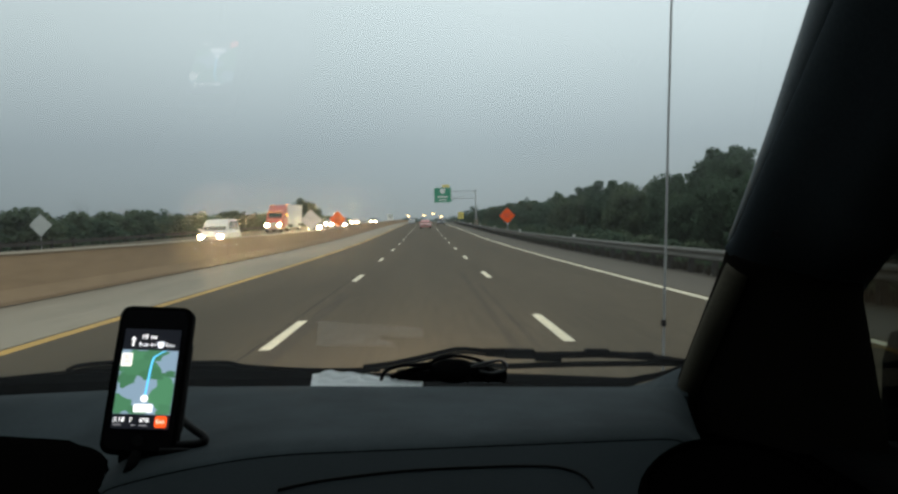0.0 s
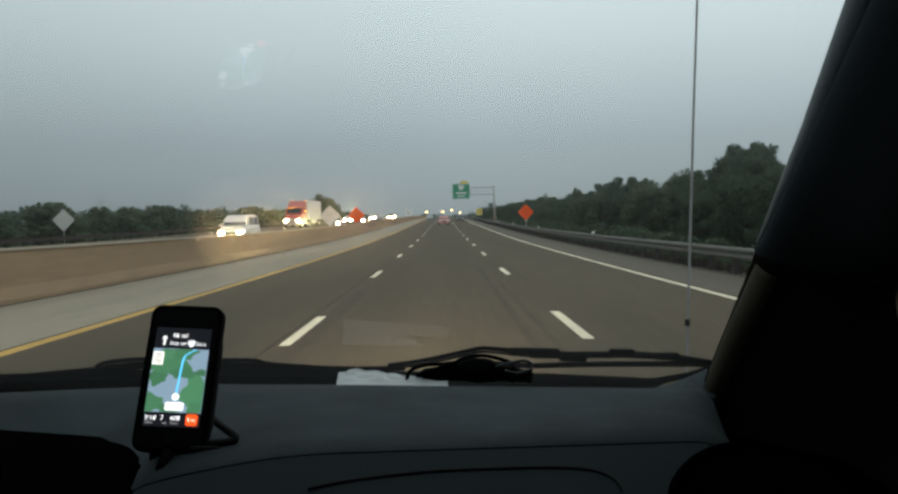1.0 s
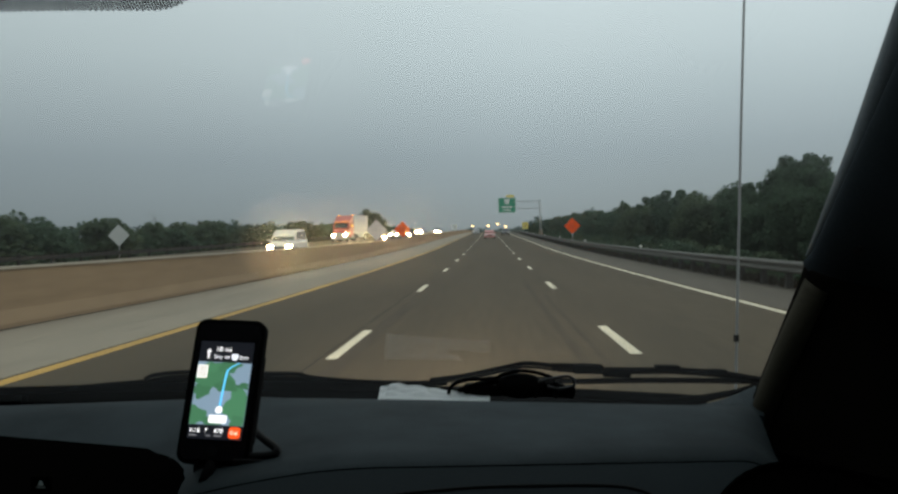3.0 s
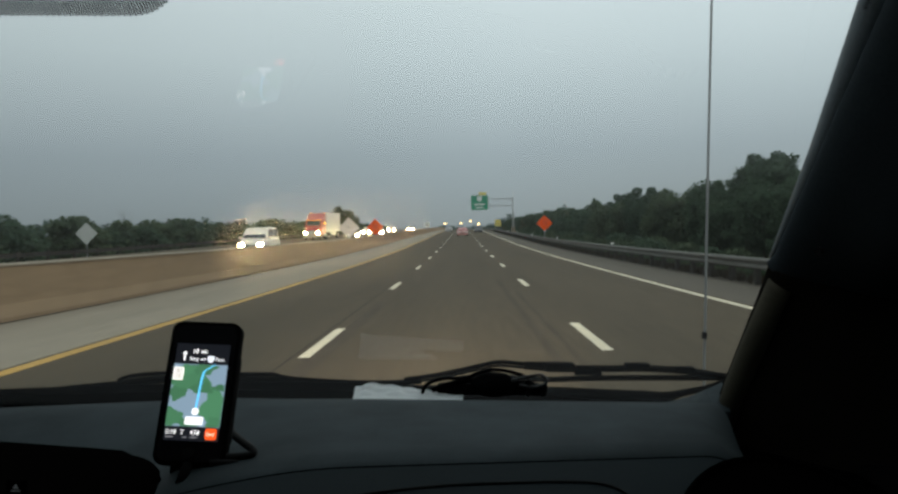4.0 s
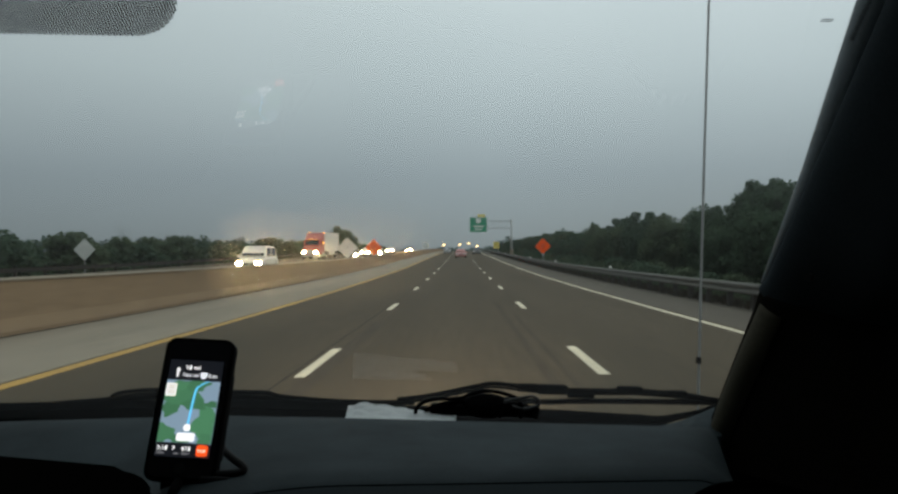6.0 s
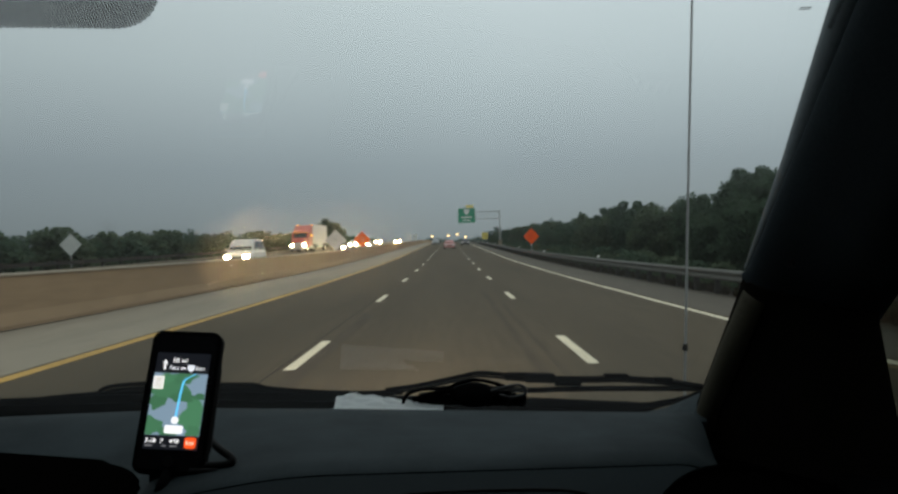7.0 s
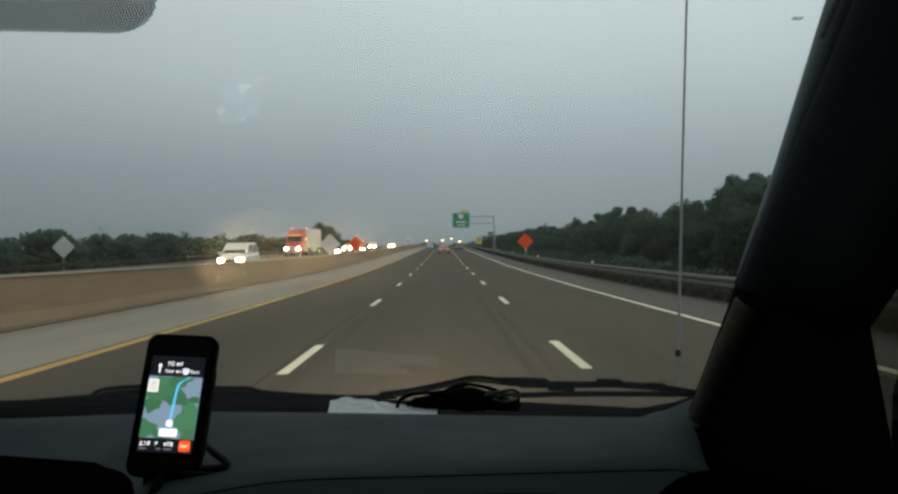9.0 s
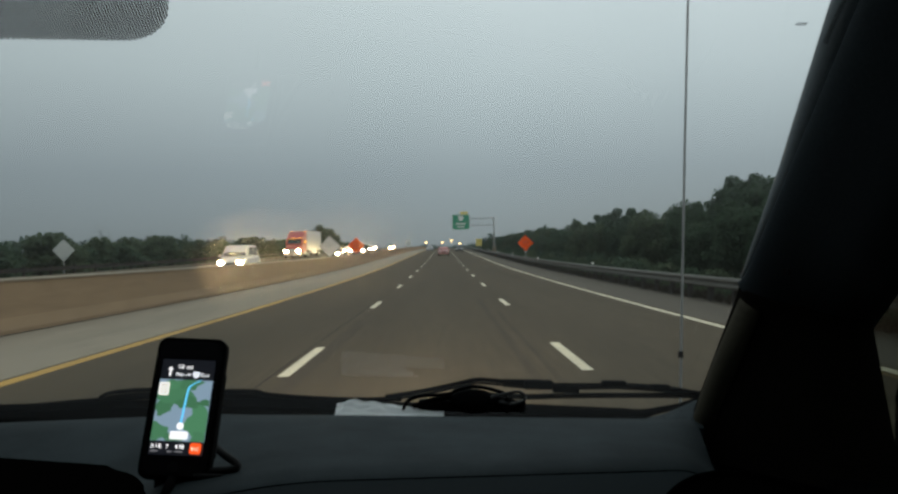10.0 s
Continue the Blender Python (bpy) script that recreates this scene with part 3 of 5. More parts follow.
# added strip: window light on the pillar's left edge, put into its colour
LIT_EDGE = mat("pillar_lit_edge", (0.060, 0.054, 0.040), 0.9, vary=0.2, scale=8.0, fine=200.0, bump=0.05, spec=0.05)
part("pillar_lip", tube([(0.3510, 1.094, 1.225), (0.3525, 1.051, 1.285), (0.3560, 0.998, 1.350), (0.3610, 0.938, 1.425)], [0.0165, 0.0165, 0.0165, 0.0150], 24), LIT_EDGE, car, "tan grey strip added as the pillar's lit left edge", smooth=True)
# moulding widened and paled to carry the pillar's sky sheen
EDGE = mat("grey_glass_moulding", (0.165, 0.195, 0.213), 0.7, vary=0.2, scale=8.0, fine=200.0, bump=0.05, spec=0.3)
part("pillar_edge", tube([(0.3555, 0.950, 1.458), (0.3475, 0.802, 1.572), (0.3295, 0.650, 1.687), (0.3225, 0.566, 1.750)], [0.003, 0.0120, 0.0180, 0.0200], 20), EDGE, car, "grey moulding between pillar and glass, sky sheen in its colour", smooth=True)
part("screw_cap", rod((0.353, 0.825, 1.4665), (0.358, 0.832, 1.4665), 0.004, 0.004, 12), BLACK, car, "small round cap on the pillar")
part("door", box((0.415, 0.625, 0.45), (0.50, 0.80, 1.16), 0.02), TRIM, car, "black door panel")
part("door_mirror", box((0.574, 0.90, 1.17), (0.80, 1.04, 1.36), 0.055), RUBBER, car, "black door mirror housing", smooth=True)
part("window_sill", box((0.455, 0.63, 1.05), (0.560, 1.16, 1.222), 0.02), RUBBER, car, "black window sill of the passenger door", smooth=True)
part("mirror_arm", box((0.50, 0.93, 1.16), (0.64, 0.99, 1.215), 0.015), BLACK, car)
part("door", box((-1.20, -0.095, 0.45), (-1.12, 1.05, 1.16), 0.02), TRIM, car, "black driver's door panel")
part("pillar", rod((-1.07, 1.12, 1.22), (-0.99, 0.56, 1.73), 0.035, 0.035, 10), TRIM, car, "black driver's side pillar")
# unseen shell: closes the cabin so daylight enters by the glass alone
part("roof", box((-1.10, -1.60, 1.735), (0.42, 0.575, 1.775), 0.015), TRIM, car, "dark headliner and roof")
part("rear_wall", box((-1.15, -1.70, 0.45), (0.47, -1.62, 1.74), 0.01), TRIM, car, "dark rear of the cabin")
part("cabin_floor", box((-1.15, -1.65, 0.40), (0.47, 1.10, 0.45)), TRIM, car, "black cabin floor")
# solid sides, out of view, added to keep window light off the dashboard
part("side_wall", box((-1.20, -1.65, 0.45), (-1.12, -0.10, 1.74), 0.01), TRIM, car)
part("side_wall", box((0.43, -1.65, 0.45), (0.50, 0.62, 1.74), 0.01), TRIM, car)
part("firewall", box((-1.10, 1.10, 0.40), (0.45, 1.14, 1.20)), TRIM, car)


# tints added to cut side light in the cabin; driver's window is unseen
TINTED = clear_glass("tinted_side_glass", 0.04, (0.25, 0.26, 0.26), 0.002)
CLEAR_SIDE = clear_glass("green_side_glass", 0.04, (0.45, 0.48, 0.465), 0.002)
part("side_window", box((0.562, 0.625, 1.20), (0.566, 1.13, 1.74)), CLEAR_SIDE, car, "passenger side window with an added green tint")
part("side_window", box((-1.165, -0.095, 1.16), (-1.160, 1.05, 1.74)), TINTED, car, "unseen driver's side window with an added dark tint")

# outside of the car: fenders, sills, wheels, lamps and bumpers
for sx, x_side, lift in ((-1, -1.225, -0.038), (1, 0.525, 0.014)):
    slab_pts = [(x_side, 2.20, 0.35), (x_side, 2.22, 0.78), (x_side, 1.95, 0.90), (x_side, 1.30, 1.00), (x_side, 1.15, 1.06), (x_side, 0.85, 1.08), (x_side, -1.70, 1.08), (x_side, -1.74, 0.35)]
    bm = bmesh.new()
    f = bm.faces.new([bm.verts.new(p) for p in slab_pts])
    back = bmesh.ops.extrude_face_region(bm, geom=[f])
    bmesh.ops.translate(bm, verts=[v for v in back["geom"] if isinstance(v, bmesh.types.BMVert)], vec=(-0.03 * sx, 0, 0))
    part("body_side", bm, PAINT, car, "dark painted body side")
    for y in (1.55, -1.15):
        t = part("wheel", rod((x_side - 0.17 * sx - 0.10, y, 0.33 + lift), (x_side - 0.17 * sx + 0.10 + 0.09 * sx, y, 0.33 + lift), 0.33, 0.33, 24), RUBBER, car)
        part("rim", rod((x_side - 0.10 * sx, y, 0.33 + lift), (x_side + 0.03 * sx, y, 0.33 + lift), 0.20, 0.19, 18), STEEL, t)
    part("headlight", box((x_side - 0.36 * (sx > 0) + 0.02, 2.20, 0.58), (x_side + 0.36 * (sx < 0) - 0.02, 2.33, 0.74), 0.03), STEEL, car, "clear headlight")
part("front_bumper", box((-1.22, 2.18, 0.30), (0.52, 2.36, 0.56), 0.05), PAINT, car)
part("rear_bumper", box((-1.22, -1.86, 0.32), (0.52, -1.70, 0.62), 0.05), PAINT, car)
part("roof_skin", box((-1.10, -1.66, 1.777), (0.42, 0.57, 1.800), 0.01), PAINT, car, "dark painted roof")
part("tailgate", box((-1.16, -1.74, 0.60), (0.46, -1.702, 1.76), 0.01), PAINT, car)

# wipers at rest over the cowl
def wiper(label, arm_pts, blade_pts):
    w = part("wiper", tube(bend(arm_pts), 0.0042, 8), RUBBER, car, label, smooth=True)
    part("blade", tube(bend(blade_pts), 0.0032, 8), RUBBER, w)
    part("rubber_lip", tube(bend([Vector(p) + Vector((0, 0.004, -0.0060)) for p in blade_pts]), 0.0020, 6), RUBBER, w)
    part("joint", box((-0.022, -0.008, -0.007), (0.022, 0.008, 0.007), 0.003, Matrix.Translation(blade_pts[len(blade_pts) // 2])), RUBBER, w)
    a = Vector(arm_pts[-1])
    part("pivot", rod(a + Vector((0, 0.01, -0.03)), a + Vector((0, 0.01, 0.002)), 0.007, 0.006, 14), RUBBER, w)
    return w


near_wiper = wiper("black passenger wiper lying across the glass foot", [(-0.007, 1.195, 1.267), (0.053, 1.195, 1.268), (0.122, 1.195, 1.266), (0.173, 1.195, 1.268), (0.258, 1.195, 1.270), (0.385, 1.195, 1.271), (0.46, 1.21, 1.266)],
                   [(-0.091, 1.185, 1.266), (-0.049, 1.185, 1.272), (-0.007, 1.185, 1.281), (0.027, 1.185, 1.289), (0.050, 1.185, 1.293), (0.090, 1.185, 1.290), (0.138, 1.188, 1.286), (0.214, 1.19, 1.286), (0.265, 1.19, 1.287), (0.333, 1.19, 1.283), (0.385, 1.195, 1.275), (0.45, 1.21, 1.268)])
part("blade_frame", tube(bend([(0.086, 1.188, 1.286), (0.138, 1.188, 1.283), (0.214, 1.188, 1.284), (0.265, 1.188, 1.285), (0.333, 1.188, 1.281), (0.384, 1.188, 1.275)]), [0.0042] * 31, 8), RUBBER, near_wiper, smooth=True)
for x, z, w, h in ((0.113, 1.2875, 0.025, 0.0058), (0.252, 1.2885, 0.018, 0.0048), (0.322, 1.2845, 0.014, 0.0042), (0.180, 1.2790, 0.020, 0.0045)):
    part("clip", box((x - w, 1.183, z - h), (x + w, 1.195, z + h), 0.002), RUBBER, near_wiper)
wiper("black driver's wiper lying across the glass foot", [(-0.066, 1.19, 1.262), (-0.134, 1.19, 1.259), (-0.237, 1.19, 1.261), (-0.322, 1.19, 1.263), (-0.425, 1.19, 1.261), (-0.519, 1.19, 1.254), (-0.596, 1.19, 1.246), (-0.72, 1.21, 1.230)],
      [(-0.175, 1.18, 1.262), (-0.235, 1.18, 1.265), (-0.269, 1.18, 1.268), (-0.286, 1.18, 1.272), (-0.336, 1.18, 1.272), (-0.387, 1.18, 1.274), (-0.447, 1.18, 1.272), (-0.476, 1.18, 1.270), (-0.502, 1.18, 1.266), (-0.515, 1.18, 1.260)])
bm = bmesh.new()
add_tube(bm, bend([(-0.10, 1.185, 1.246), (0.019, 1.185, 1.246), (0.121, 1.185, 1.246), (0.214, 1.185, 1.243), (0.281, 1.185, 1.242), (0.319, 1.185, 1.250), (0.353, 1.185, 1.258), (0.385, 1.185, 1.270)], 4), [0.0115] * 16 + [0.0100, 0.0085, 0.0070, 0.0060, 0.0056, 0.0052, 0.0048, 0.0044, 0.0042, 0.0040, 0.0038, 0.0036, 0.0034], 8)
part("washer_pipe", bm, RUBBER, car, "black moulding under the wipers", smooth=True)

# whip antenna on the right fender
WHIP = mat("dull_whip_steel", (0.27, 0.27, 0.262), 0.6, metal=0.2, vary=0.15, bump=0.02, spec=0.3)
ant = part("antenna", tube([(0.522, 1.75, 1.035), (0.523, 1.75, 1.30), (0.526, 1.752, 1.70), (0.534, 1.758, 2.30)], [0.0030, 0.0029, 0.0028, 0.0024], 8), WHIP, car, "thin steel whip antenna")
part("spring_knob", rod((0.522, 1.75, 1.258), (0.522, 1.75, 1.272), 0.0065, 0.0055, 12), BLACK, ant)

# ---- loose things on the dashboard ----
lean = radians(20)
PHONE_M = Matrix(((0.999, 0.03, 0, -0.2585), (-0.01, math.sin(lean), -math.cos(lean), 0.768), (-0.03, math.cos(lean), math.sin(lean), 1.3285), (0, 0, 0, 1))) @ Matrix.Scale(1.035, 4)
phone = thing("smartphone", "black smartphone with a lit route map, on a dashboard stand", "phone", PHONE_M)
SCREEN_BLACK = glow("screen_black", (0.006, 0.007, 0.010), 1.0)
part("case", plate(rounded(0.0665, 0.133, 0.010), 0.012, None, 0.002), RUBBER, phone, "black rubber case", smooth=False)
GLOSSY = mat("phone_glass", (0.008, 0.008, 0.009), 0.25, vary=0.05, bump=0.0, spec=0.3)
part("front_glass", plate(rounded(0.0595, 0.1245, 0.008), 0.001, Matrix.Translation((0, 0, 0.0010))), GLOSSY, phone)
screen = part("screen", plate(rounded(0.0500, 0.0890, 0.0005, 2), 0.0004, Matrix.Translation((0, 0, 0.0015))), SCREEN_BLACK, phone, "lit screen with a route map")
SEE = 0.0015


def shown(name, outline, color, layer, strength=1.0, label=""):
    return part(name, plate(outline, 0.0002, Matrix.Translation((0, 0, SEE + 0.0003 * layer))), glow(name + "_light", color, strength), screen, label)


def shift(outline, dx, dy):
    return [(x + dx, y + dy) for x, y in outline]


def words(text, size, x, y, color, layer):
    """Lettering on the screen, as a mesh."""
    cu = bpy.data.curves.new("lettering", "FONT")
    cu.body, cu.size, cu.align_x, cu.space_character = text, size * 1.06, "LEFT", 1.06
    tmp = bpy.data.objects.new("lettering", cu)
    scene.collection.objects.link(tmp)
    me = bpy.data.meshes.new_from_object(tmp.evaluated_get(bpy.context.evaluated_depsgraph_get()))
    bpy.data.objects.remove(tmp)
    me.name = "lettering"
    me.materials.append(glow("lettering_light", color, 1.5))
    ob = new("lettering", me)
    ob.parent = screen
    ob.location = (x, y, SEE + 0.0003 * layer)
    return ob


MAP_LOW, MAP_TOP = -0.0318, 0.0252
shown("map", [(-0.025, MAP_LOW), (0.025, MAP_LOW), (0.025, MAP_TOP), (-0.025, MAP_TOP)], (0.200, 0.285, 0.365), 1)


def blob(cx, cy, rx, ry, seed):
    r = random.Random(seed)
    ph = [r.uniform(0, 6.28) for _ in range(3)]
    out = []
    for k in range(36):
        a = 2 * math.pi * k / 36
        s = 1 + 0.18 * math.sin(3 * a + ph[0]) + 0.12 * math.sin(5 * a + ph[1]) + 0.07 * math.sin(8 * a + ph[2])
        out.append((min(0.0249, max(-0.0249, cx + rx * s * math.cos(a))), min(MAP_TOP - 0.0001, max(MAP_LOW + 0.0001, cy + ry * s * math.sin(a)))))
    return out


for k, (cx, cy, rx, ry, tone) in enumerate(((-0.008, 0.012, 0.017, 0.011, 1.0), (0.017, -0.013, 0.012, 0.014, 1.15), (-0.019, -0.024, 0.009, 0.008, 1.0), (-0.018, -0.002, 0.008, 0.006, 0.85), (0.003, 0.021, 0.012, 0.005, 0.9), (0.020, -0.028, 0.008, 0.005, 1.0), (0.004, 0.004, 0.010, 0.006, 0.85), (-0.004, -0.029, 0.010, 0.004, 0.9), (0.020, 0.004, 0.006, 0.003, 0.8), (-0.012, 0.020, 0.008, 0.004, 1.1))):
    shown("green_area", blob(cx, cy, rx, ry, 11 + k), (0.056 * tone, 0.172 * tone, 0.086 * tone), 2 + 0.1 * k)
route = bend([(0.001, -0.017, 0), (0.0018, -0.004, 0), (0.0026, 0.008, 0), (0.0036, 0.0165, 0), (0.0056, 0.0198, 0), (0.0100, 0.0228, 0), (0.0140, 0.0250, 0)])
half = 0.0009
shown("route_line", [(p.x - half, p.y) for p in route] + [(p.x + half, p.y) for p in route[::-1]], (0.13, 0.60, 1.0), 4)
shown("place_dot", shift(rounded(0.0064, 0.0064, 0.0031, 6), 0.001, -0.0182), (1.0, 1.0, 1.0), 5)
shown("speed_bubble", shift(rounded(0.0165, 0.0072, 0.0015), 0.001, -0.0266), (1.0, 1.0, 1.0), 5)
shown("limit_sign", shift(rounded(0.0095, 0.0120, 0.001), -0.0195, 0.0160), (0.95, 0.93, 0.86), 5)
words("70", 0.0058, -0.0227, 0.0112, (0.08, 0.08, 0.08), 6)
for k in range(2):
    shown("small_print", shift(rounded(0.0055, 0.0010, 0.0003, 2), -0.0195, 0.0196 - 0.0022 * k), (0.25, 0.25, 0.25), 6)
shown("arrow", [(-0.0160 + x * 0.8, 0.0325 + y * 0.8) for x, y in ((-0.001, -0.0055), (0.001, -0.0055), (0.001, 0.002), (0.0032, 0.0015), (0, 0.0060), (-0.0032, 0.0015), (-0.001, 0.002))], (1, 1, 1), 5)
words("10 mi", 0.0056, -0.0095, 0.0352, (1, 1, 1), 5)
words("Stay on", 0.0046, -0.0110, 0.0286, (0.85, 0.87, 0.9), 5)
shown("route_shield", [(0.0088 + x * 0.9, 0.0303 + y * 0.9) for x, y in ((-0.0035, 0.003), (0.0035, 0.003), (0.0036, -0.0005), (0.002, -0.003), (0, -0.004), (-0.002, -0.003), (-0.0036, -0.0005))], (0.80, 0.84, 0.9), 5)
words("East", 0.0046, 0.0132, 0.0285, (0.72, 0.74, 0.76), 5)
for text, x in (("3:18", -0.0235), ("7", -0.0095), ("478", -0.0010)):
    words(text, 0.0052, x, -0.0388, (1, 1, 1), 5)
    shown("small_print", shift(rounded(0.007 if len(text) > 1 else 0.004, 0.0010, 0.0003, 2), x + 0.004, -0.0414), (0.22, 0.22, 0.23), 5)
shown("end_button", shift(rounded(0.0105, 0.0100, 0.0022), 0.0182, -0.0380), (0.95, 0.10, 0.015), 5)
words("End", 0.0042, 0.0143, -0.0395, (1, 0.75, 0.6), 6)
part("home_button", rod((0, -0.0545, 0.0015), (0, -0.0545, 0.0018), 0.0048, 0.0048, 20), BLACK, phone)

stand = thing("phone_stand", "black plastic phone stand resting on the dashboard", "phone stand")
part("base_plate", box((-0.285, 0.765, 1.2440), (-0.222, 0.835, 1.2635), 0.002), BLACK, stand)
part("back_rest", box((-0.033, -0.045, -0.017), (0.033, 0.035, -0.0125), 0.002, PHONE_M), BLACK, stand)
part("loop", tube(bend([(-0.2486, 0.815, 1.2987), (-0.24, 0.8, 1.292), (-0.2306, 0.785, 1.2857), (-0.216, 0.768, 1.2813), (-0.2044, 0.757, 1.2784), (-0.2007, 0.752, 1.276), (-0.2034, 0.75, 1.2736), (-0.2137, 0.75, 1.2719), (-0.2303, 0.752, 1.2704)]), 0.0038, 8), BLACK, stand, smooth=True)
part("foot_pad", box((-0.240, 0.742, 1.2635), (-0.212, 0.765, 1.2700), 0.002), BLACK, stand)

lead_c = thing("charging_cable", "thin black charging cable hanging from the phone", "cable")
part("plug", tube([(-0.2594, 0.7430, 1.2655), (-0.2596, 0.733, 1.2600), (-0.2598, 0.722, 1.2545)], [0.0045, 0.0048, 0.0040], 10), RUBBER, lead_c, smooth=True)
part("cord", tube(bend([(-0.2598, 0.722, 1.2545), (-0.260, 0.711, 1.2485), (-0.2605, 0.700, 1.240), (-0.262, 0.685, 1.226), (-0.264, 0.66, 1.211), (-0.267, 0.60, 1.178), (-0.27, 0.52, 1.13)]), 0.0028, 8), RUBBER, lead_c, smooth=True)

# folded paper at the foot of the glass
bm = bmesh.new()
nx, ny = 34, 12
rows = []
for j in range(ny + 1):
    row = []
    for i in range(nx + 1):
        u, v = i / nx, j / ny
        x = -0.1460 + 0.1420 * u + 0.004 * noise.noise((v * 3, u * 2, 1.0))
        y = 1.030 + (0.030 - 0.008 * u) * v + 0.008 * u
        fold = 0.005 * abs(noise.noise((u * 4 + 2.0, v * 2.0, 4.0))) + 0.002 * (0.06 < u < 0.42) + 0.0032 * noise.noise((u * 9, v * 5, 2.0))
        z = 1.2655 + 0.0135 * v - 0.014 * max(0.0, u - 0.35) * v + fold * (0.3 + 0.7 * v)
        row.append(bm.verts.new((x, y, z)))
    rows.append(row)
for a, b in zip(rows, rows[1:]):
    for k in range(nx):
        bm.faces.new((a[k], a[k + 1], b[k + 1], b[k]))
res = bmesh.ops.solidify(bm, geom=bm.faces[:], thickness=0.0012)
tagged(part("paper", bm, PAPER), "crumpled white folded paper lying on the dashboard", "paper")

CABLE = mat("dull_cable_sheath", (0.020, 0.020, 0.021), 0.55, vary=0.2, scale=20.0, bump=0.02, spec=0.4)
coil = thing("cable_coil", "coiled black cable with a dark plug on the dashboard", "cable")
part("cord", tube(bend([(-0.058, 1.05, 1.270), (-0.054, 1.05, 1.282), (-0.045, 1.05, 1.288), (-0.029, 1.05, 1.292), (0.001, 1.05, 1.294), (0.012, 1.05, 1.299), (0.031, 1.05, 1.304), (0.046, 1.05, 1.304), (0.065, 1.05, 1.300), (0.080, 1.05, 1.295)]), 0.0024, 8), RUBBER, coil, smooth=True)
part("loop", tube(bend([(0.058, 1.046, 1.291), (0.071, 1.046, 1.295), (0.084, 1.046, 1.298), (0.095, 1.046, 1.2995), (0.102, 1.046, 1.296), (0.104, 1.046, 1.290), (0.099, 1.046, 1.286), (0.085, 1.046, 1.283), (0.069, 1.046, 1.286)]), 0.0020, 8), CABLE, coil, smooth=True)
for pts in ([(-0.045, 1.055, 1.276), (-0.02, 1.055, 1.285), (0.015, 1.055, 1.290), (0.05, 1.055, 1.288), (0.09, 1.055, 1.284), (0.10, 1.055, 1.274)],
            [(-0.01, 1.058, 1.274), (0.02, 1.058, 1.280), (0.06, 1.058, 1.279), (0.095, 1.058, 1.276)],
            [(0.054, 1.05, 1.292), (0.056, 1.048, 1.282), (0.053, 1.048, 1.271)], [(0.080, 1.05, 1.291), (0.083, 1.048, 1.281), (0.079, 1.048, 1.271)], [(0.101, 1.05, 1.288), (0.102, 1.048, 1.280), (0.099, 1.048, 1.271)]):
    part("cord", tube(bend(pts), 0.0034, 8), RUBBER, coil, smooth=True)
plug = bmesh.new()
bmesh.ops.create_uvsphere(plug, u_segments=20, v_segments=12, radius=1.0, matrix=Matrix.Translation((0.036, 1.056, 1.284)) @ Matrix.Diagonal((0.032, 0.014, 0.0165, 1)))
part("plug", plug, RUBBER, coil, smooth=True)
part("plug_body", box((-0.038, 1.052, 1.270), (0.104, 1.070, 1.2845), 0.004), RUBBER, coil, smooth=True)

# the car leans two degrees to its right, with all that lies in it
LEAN = Matrix.Translation((0, 0, 1.48)) @ Matrix.Rotation(radians(2.0), 4, Vector((0.0071, 1.0, 0.0058))) @ Matrix.Translation((0, 0, -1.48))
for ob in [o for o in scene.objects if o.parent is None and o.name.split(".")[0] in ("car", "smartphone", "phone_stand", "charging_cable", "paper", "cable_coil")]:
    ob.matrix_world = LEAN @ ob.matrix_basis

# ---- trees ----
def leaf_cloud(bm, centre, radius, count, size, rnd):
    """Many small bent leaves spread through an uneven ball."""
    for _ in range(count):
        d = Vector((rnd.gauss(0, 1), rnd.gauss(0, 1), rnd.gauss(0, 1)))
        if d.length < 1e-4:
            continue
        d.normalize()
        p = Vector(centre) + Vector((d.x * radius[0], d.y * radius[1], d.z * radius[2])) * (0.45 + 0.55 * rnd.random() ** 0.5)
        a, b = Vector((rnd.gauss(0, 1), rnd.gauss(0, 1), rnd.gauss(0, 1))).normalized(), d
        u = a.cross(b)
        if u.length < 1e-3:
            continue
        u.normalize()
        w = (a + 0.5 * b).normalized()
        s = size * rnd.uniform(0.6, 1.4)
        v0, v1, v2, v3 = (bm.verts.new(p - w * s), bm.verts.new(p + u * s * 0.55), bm.verts.new(p + w * s), bm.verts.new(p - u * s * 0.55))
        bm.faces.new((v0, v1, v2))
        bm.faces.new((v0, v2, v3))


